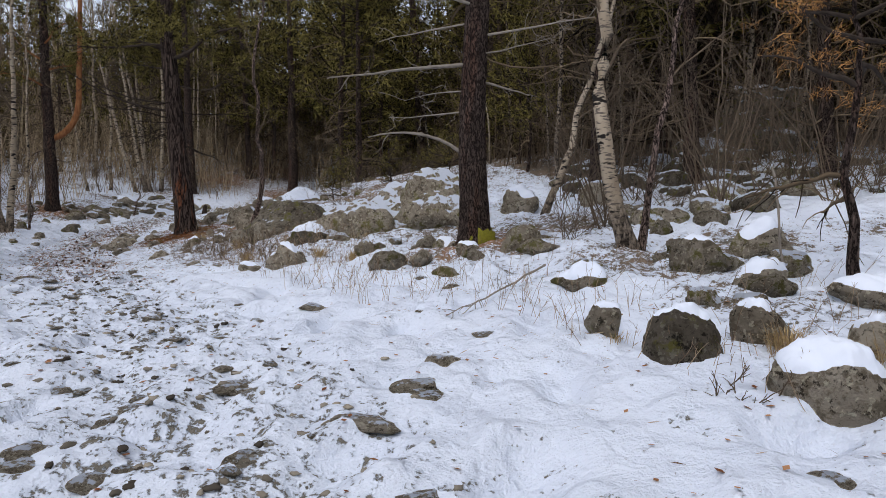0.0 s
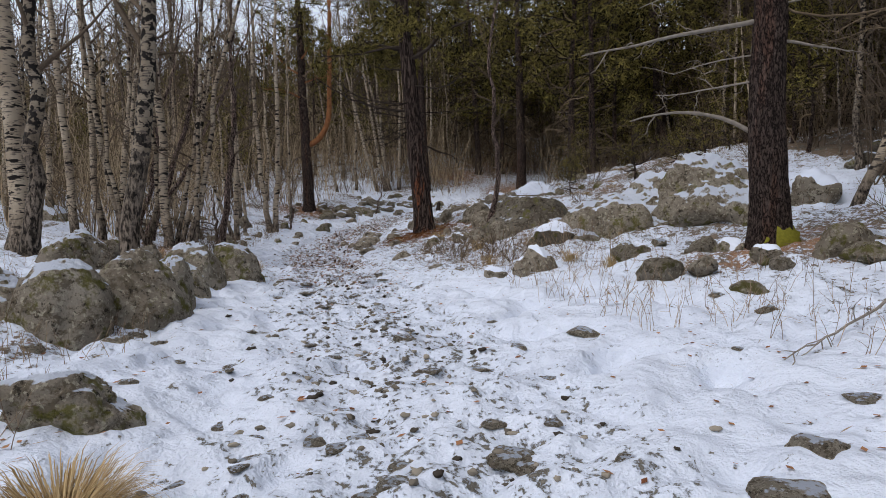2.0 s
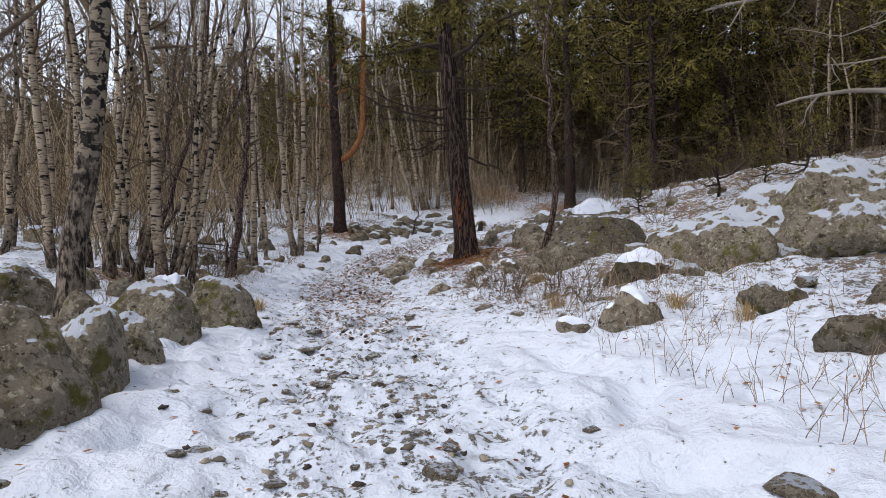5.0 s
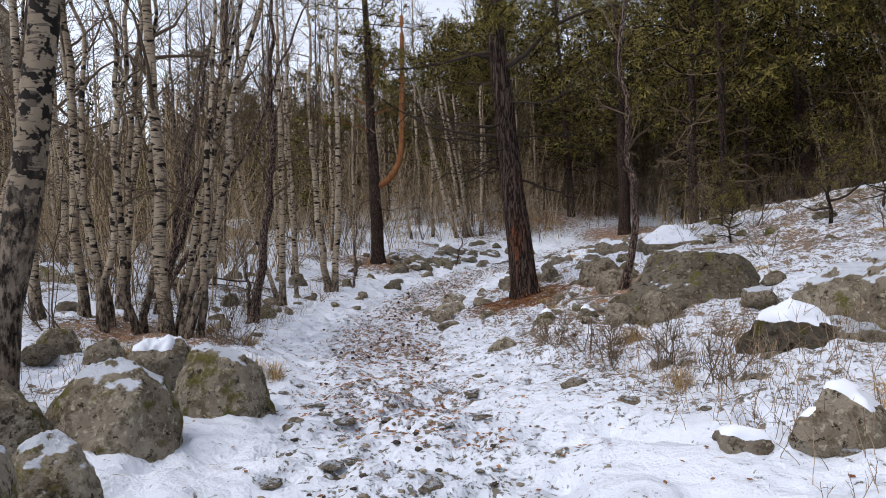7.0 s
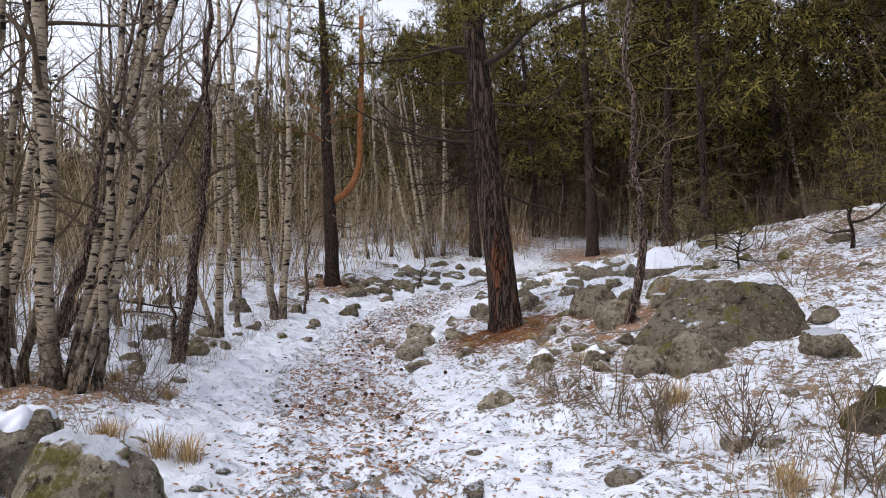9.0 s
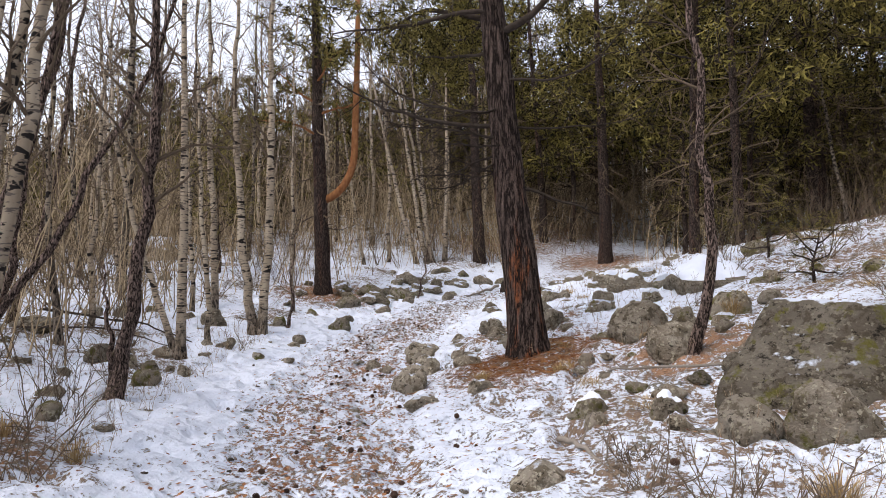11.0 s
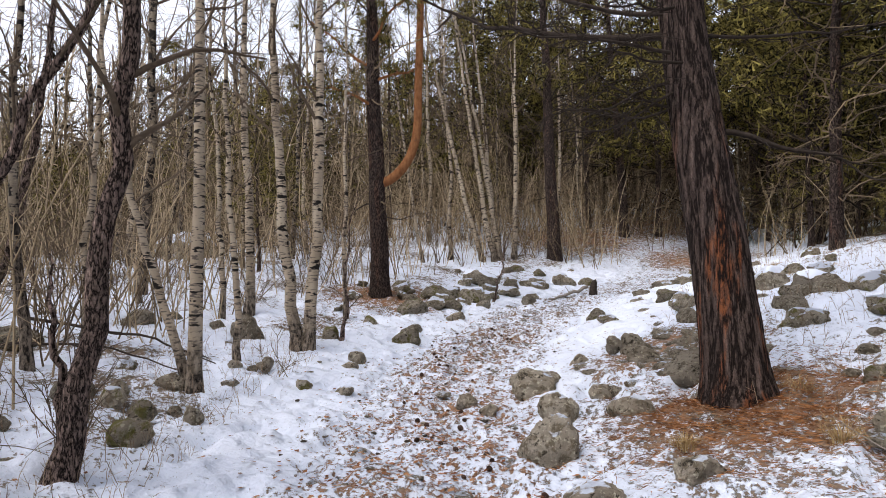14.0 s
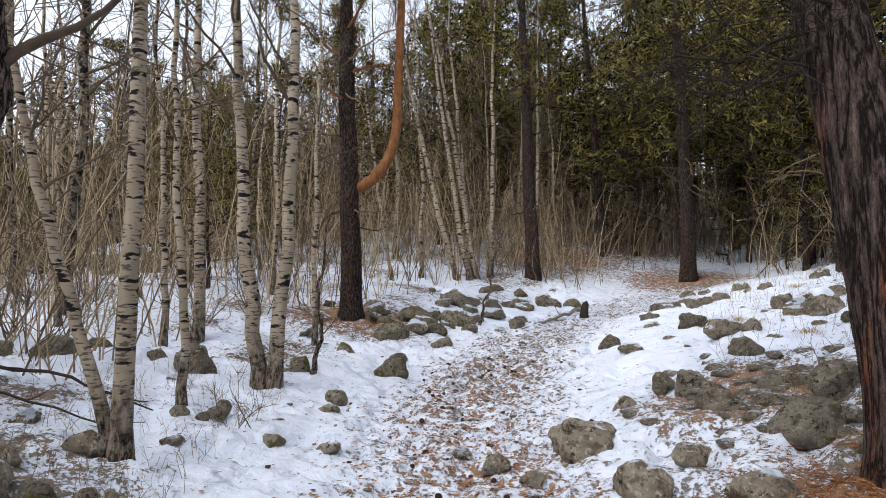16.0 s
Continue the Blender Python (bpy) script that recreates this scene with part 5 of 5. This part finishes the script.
for ring in range(7):
    zz = ring / 6
    for j in range(8):
        a = 2 * math.pi * (j + 0.5 * (ring % 2)) / 8
        r0 = 0.016 * math.sin(math.pi * (0.18 + 0.74 * zz)) + 0.003
        c, s = math.cos(a), math.sin(a)
        base, tip = np.array([c * r0 * 0.4, s * r0 * 0.4, zz * 0.042]), np.array([c * r0 * 1.25, s * r0 * 1.25, zz * 0.042 + 0.007])
        w = np.array([-s, c, 0]) * 0.006
        cone.add([base - w, base + w, tip + w * 0.7, tip - w * 0.7, tip * 0.9 - np.array([0, 0, 0.006])], [(0, 1, 2, 3), (0, 3, 4), (1, 4, 2), (3, 2, 4)])
cone_mesh = cone.mesh("pine_cone", M_CONE, False)
for _ in range(90):
    y = rng.uniform(13, 24)
    x = float(trail(y)) + rng.normal() * 0.8
    ob = new("pine_cone", cone_mesh)
    ob.matrix_basis = pose(x, y, ground_z(x, y) + 0.012, rng.uniform(60, 110), 0, rng.uniform(0, 360)) @ Matrix.Scale(rng.uniform(0.8, 1.3), 4)
    tagged(ob, "dark brown pine cone lying on the trail", "pine cone", "pine cones on the trail")


scree = np.random.default_rng(515)
for i in range(50):
    if i < 40:
        x, y = scree.uniform(-6.3, -2.6), scree.uniform(14.6, 20.5)
    else:
        x, y = scree.uniform(-13.2, -11.0), scree.uniform(15.5, 22.5)
    if math.hypot(x + 7.07, y - 17.97) < 0.6 or abs(off(x, y)) < 1.3:
        continue
    w = float(scree.uniform(0.13, 0.36))
    rock(float(x), float(y), w, w * 0.8, w * float(scree.uniform(0.4, 0.65)), float(scree.uniform(-40, 40)), 600 + i, (M_ROCK, M_ROCK_MOSS, M_ROCK)[i % 3], 0.15 if i % 4 == 0 else 0, label="small stone half sunk in the snow beside the trail", level=3)


# ---------------------------------------------------------------- grass, litter and sticks
def tussock(x, y, blades, length, seed, material=None, droop=0.5, spread=0.12, label="tussock of dry golden grass in the snow"):
    rng = np.random.default_rng(seed)
    b = Buf()
    for _ in range(blades):
        a = rng.uniform(0, 2 * math.pi)
        out = np.array([math.cos(a), math.sin(a), 0])
        p = out * rng.uniform(0, spread) + np.array([0, 0, -0.02])
        ln = length * rng.uniform(0.5, 1.1)
        k = rng.uniform(0.15 if droop < 0.9 else 0.55, 1.0 if droop < 0.9 else 1.25) * droop
        if droop > 0.9:
            pts = np.array([p + out * ln * (0.25 + 0.45 * k) * s + np.array([0, 0, ln * (1.25 * s - 1.2 * k * s * s)]) for s in (0, 0.35, 0.7, 1.0)])
        else:
            pts = np.array([p + out * ln * k * s * s + np.array([0, 0, ln * (s - 0.75 * k * s * s)]) for s in (0, 0.35, 0.7, 1.0)])
        w = np.array([-out[1], out[0], 0]) * 0.0022
        b.add(np.vstack([pts - w, pts[:3] + w]), [(0, 4, 5, 1), (1, 5, 6, 2), (2, 6, 3)])
    ob = new("grass_tussock", b.mesh("grass_tussock", material or M_GRASS, False))
    ob.matrix_basis = pose(x, y, ground_z(x, y))
    return tagged(ob, label, "grass", "dry grass tussocks")


tussock(-2.88, 3.7, 1900, 0.5, 1, droop=0.95, spread=0.13)
for i, (x, y, n, ln) in enumerate(((2.15, 4.85, 260, 0.26), (2.35, 4.0, 240, 0.3), (2.6, 4.5, 200, 0.28), (1.2, 5.35, 80, 0.12), (-4.45, 18.1, 300, 0.32), (-4.1, 13.3, 260, 0.3), (-9.1, 10.6, 200, 0.25),
                                    (-8.0, 10.9, 260, 0.28), (-7.8, 11.2, 200, 0.3), (-2.0, 10.8, 200, 0.25), (-0.6, 9.4, 160, 0.22), (-3.4, 11.6, 160, 0.25), (-7.6, 11.3, 220, 0.3), (-1.4, 10.2, 160, 0.25),
                                    (-6.4, 17.0, 200, 0.16), (-7.4, 17.0, 240, 0.14), (-10.2, 12.8, 160, 0.25), (-9.6, 13.0, 160, 0.3))):
    tussock(x, y, n, ln, 10 + i, droop=0.8)


def stems(name, count, spot, seed, low, high, label, material, forks=2):
    """Dry stalks standing out of the snow."""
    rng = np.random.default_rng(seed)
    b = Buf()
    for _ in range(count):
        x, y = spot(rng)
        z = ground_z(x, y)
        h = rng.uniform(low, high)
        line = wander((x, y, z - 0.03), aim(rng.uniform(0, 360), rng.uniform(58, 88)), h, 4, rng, 0.13)
        b.tube(line, np.linspace(0.0028, 0.0013, 5), 3, False)
        for _ in range(forks):
            q, w = along(line, rng.uniform(0.3, 0.9))
            b.tube(wander(q, w / np.linalg.norm(w) + rng.normal(size=3) * 0.45, h * rng.uniform(0.2, 0.45), 2, rng, 0.2), [0.0018, 0.0014, 0.001], 3, False)
    tagged(new(name, b.mesh(name, material, False)), label, "grass", kind="stuff")


def bank(rng):
    y = rng.uniform(3.5, 14)
    return float(trail(y)) + 2.3 + abs(rng.normal()) * 1.5 + (0.7 if y < 7 else 0), y


def left_bank(rng):
    y = rng.uniform(3.5, 20)
    return float(trail(y)) - 2.2 - abs(rng.normal()) * 1.3, y


stems("dry_stalks", 750, bank, 61, 0.12, 0.38, "thin brown stalks standing out of the snow", M_STEM)
stems("dry_grass_blades", 1500, left_bank, 62, 0.08, 0.3, "thin tan grass and stalks beside the trail", M_STEM)
stems("tall_stalks", 160, lambda r: (float(-2.6 + r.normal() * 0.6), float(12.0 + r.normal() * 0.9)), 63, 0.2, 0.5, "tangled stalks in front of the outcrop", M_STEM, 4)


def flat_litter(name, count, spot, seed, long, wide, material, label):
    """Needles or leaves lying on the ground."""
    rng = np.random.default_rng(seed)
    b = Buf()
    for _ in range(count):
        x, y = spot(rng)
        z = ground_z(x, y) + 0.006
        a, ln = rng.uniform(0, 2 * math.pi), long * rng.uniform(0.5, 1.2)
        d, s = np.array([math.cos(a), math.sin(a), 0]) * ln, np.array([-math.sin(a), math.cos(a), 0]) * wide * rng.uniform(0.6, 1.3)
        lift = np.array([0, 0, rng.uniform(0.002, 0.25 * ln)])
        p = np.array([x, y, z])
        b.add([p, p + d * 0.5 - s + lift * 0.4, p + d + lift, p + d * 0.5 + s + lift * 0.7], [(0, 1, 2, 3)])
    tagged(new(name, b.mesh(name, material, False)), label, "litter", kind="stuff")


def on_trail(rng):
    y = rng.uniform(10, 25)
    return float(trail(y)) + rng.normal() * 0.7, y


flat_litter("fallen_leaves", 6500, on_trail, 71, 0.06, 0.017, M_LEAF, "brown leaves and bark flakes trodden into the snow")
flat_litter("needle_litter", 17000, lambda r: (float(-7.0 + r.normal() * 0.6), float(17.75 + r.normal() * 0.6)), 72, 0.075, 0.0028, M_NEEDLE_LITTER, "orange pine needles round the big pine's foot")
flat_litter("needle_litter_far", 2500, lambda r: (float(-15.0 + r.normal() * 0.9), float(24.6 + r.normal() * 0.9)), 73, 0.09, 0.004, M_NEEDLE_LITTER, "orange pine needles under a pine")
flat_litter("scattered_leaves", 220, lambda r: (lambda y: (float(trail(y)) + r.normal() * 1.2, y))(r.uniform(3, 12)), 74, 0.05, 0.016, M_LEAF, "scattered brown leaves on the snow")


def on_bank(rng):
    y = rng.uniform(3, 27)
    side = rng.choice((-1, 1))
    return float(trail(y)) + side * (1.9 + abs(rng.normal()) * 2.4), y


flat_litter("fallen_twigs", 3200, on_bank, 75, 0.09, 0.0014, M_STEM, "thin fallen twigs and stalks on the snowy banks")
flat_litter("strewn_twigs", 2600, lambda r: (lambda y: (float(trail(y)) + r.uniform(1.6, 5.2), y))(r.uniform(10.8, 17.5)), 77, 0.10, 0.0018, M_STEM, "thin broken twigs strewn on the snow beside the trail")
flat_litter("bank_leaves", 1800, on_bank, 76, 0.05, 0.016, M_LEAF, "brown leaves lying on the snowy banks")


def slope_spot(rng):
    y = rng.uniform(12, 30)
    return float(trail(y)) + 3.0 + abs(rng.normal()) * 3.0, y


stems("slope_stalks", 900, slope_spot, 64, 0.08, 0.35, "dry tan stalks on the snowy slope", M_STEM, 3)
for _ in range(34):
    x, y = slope_spot(rng)
    tussock(float(x), float(y), 110, 0.2, 900 + _, droop=1.0, spread=0.16, label="flattened tan grass tuft on the slope")


def stick(points, r, seed, name="fallen_branch", label="fallen bare branch lying on the snow", twigs=5, material=None):
    rng = np.random.default_rng(seed)
    pts = np.array([(x, y, ground_z(x, y) + h) for x, y, h in points])
    t = np.linspace(0, 1, 12)
    line = np.stack([np.interp(t, np.linspace(0, 1, len(pts)), pts[:, k]) for k in range(3)], -1) + rng.normal(size=(12, 3)) * r * 0.5
    b = Buf()
    b.tube(line, np.linspace(r, r * 0.3, 12), 7)
    ob = new(name, b.mesh(name, material or M_DEAD))
    for _ in range(twigs):
        q, w = along(line, rng.uniform(0.3, 1))
        tb = Buf()
        tb.tube(wander(q, w / np.linalg.norm(w) + rng.normal(size=3) * 0.5 + np.array([0, 0, 0.2]), rng.uniform(0.2, 0.5), 4, rng, 0.2), np.linspace(r * 0.35, 0.002, 5), 4, False)
        part("twig", tb, material or M_DEAD, ob)
    tagged(ob, label, "branch")


stick(((-5.95, 14.75, 0.03), (-5.6, 14.2, 0.02), (-5.2, 13.6, 0.02)), 0.028, 81)
stick(((1.0, 7.4, 0.12), (0.4, 6.7, 0.06), (0.0, 6.2, 0.01)), 0.012, 82, twigs=8)
stick(((-11.1, 29.3, 0.25), (-11.6, 28.4, 0.1), (-12.0, 27.2, 0.02)), 0.05, 83, "fallen_log", "short mossy log lying by the trail", 3)
stick(((3.4, 7.6, 0.9), (3.0, 6.6, 0.3), (2.7, 6.0, 0.0)), 0.014, 84, twigs=4)
stick(((-4.4, 16.0, 0.05), (-5.6, 16.4, 0.03), (-6.2, 16.9, 0.02)), 0.018, 85, twigs=7)
stick(((-16.0, 17.2, 0.3), (-14.2, 17.8, 0.25), (-13.4, 18.2, 0.1)), 0.025, 86, material=M_DARKWOOD)
stick(((-15.2, 16.2, 0.2), (-14.0, 17.0, 0.25), (-13.0, 17.6, 0.02)), 0.02, 87, material=M_DARKWOOD)
for i, (x, y, h, n, s) in enumerate(((-5.1, 13.5, 0.5, 12, 1.2), (-4.6, 13.2, 0.5, 12, 1.2), (-4.2, 12.6, 0.6, 12, 1.0), (-3.6, 12.3, 0.6, 12, 1.0), (-3.1, 11.6, 0.6, 10, 1.0), (1.7, 9.9, 1.1, 12, 0.9), (2.1, 10.6, 0.9, 10, 0.9), (-5.2, 14.0, 0.4, 12, 1.3),
                                       (1.55, 4.2, 0.3, 7, 0.8), (-10.9, 13.9, 0.9, 8, 0.6), (-11.6, 15.0, 0.9, 8, 0.6), (-9.4, 12.3, 1.3, 10, 0.6), (-10.6, 12.6, 1.2, 10, 0.6), (-11.9, 12.8, 1.2, 9, 0.6), (-12.6, 18.6, 0.7, 6, 0.6))):
    shrub(x, y, h, n, 400 + i, group="low scrub", label="low tangle of bare twigs in the snow", spread=s, thick=0.004)
stump = Buf()
stump.tube(np.array([(0, 0, -0.1), (0.01, 0, 0.1), (0.03, 0.01, 0.28), (0.05, 0.02, 0.34)]), [0.13, 0.10, 0.085, 0.075], 14)
stump_ob = new("tree_stump", stump.mesh("tree_stump", M_DARKWOOD))
stump_ob.matrix_basis = pose(-11.0, 29.4, float(land(-11.0, 29.4)))
tagged(stump_ob, "small dark broken tree stump by the trail", "stump")
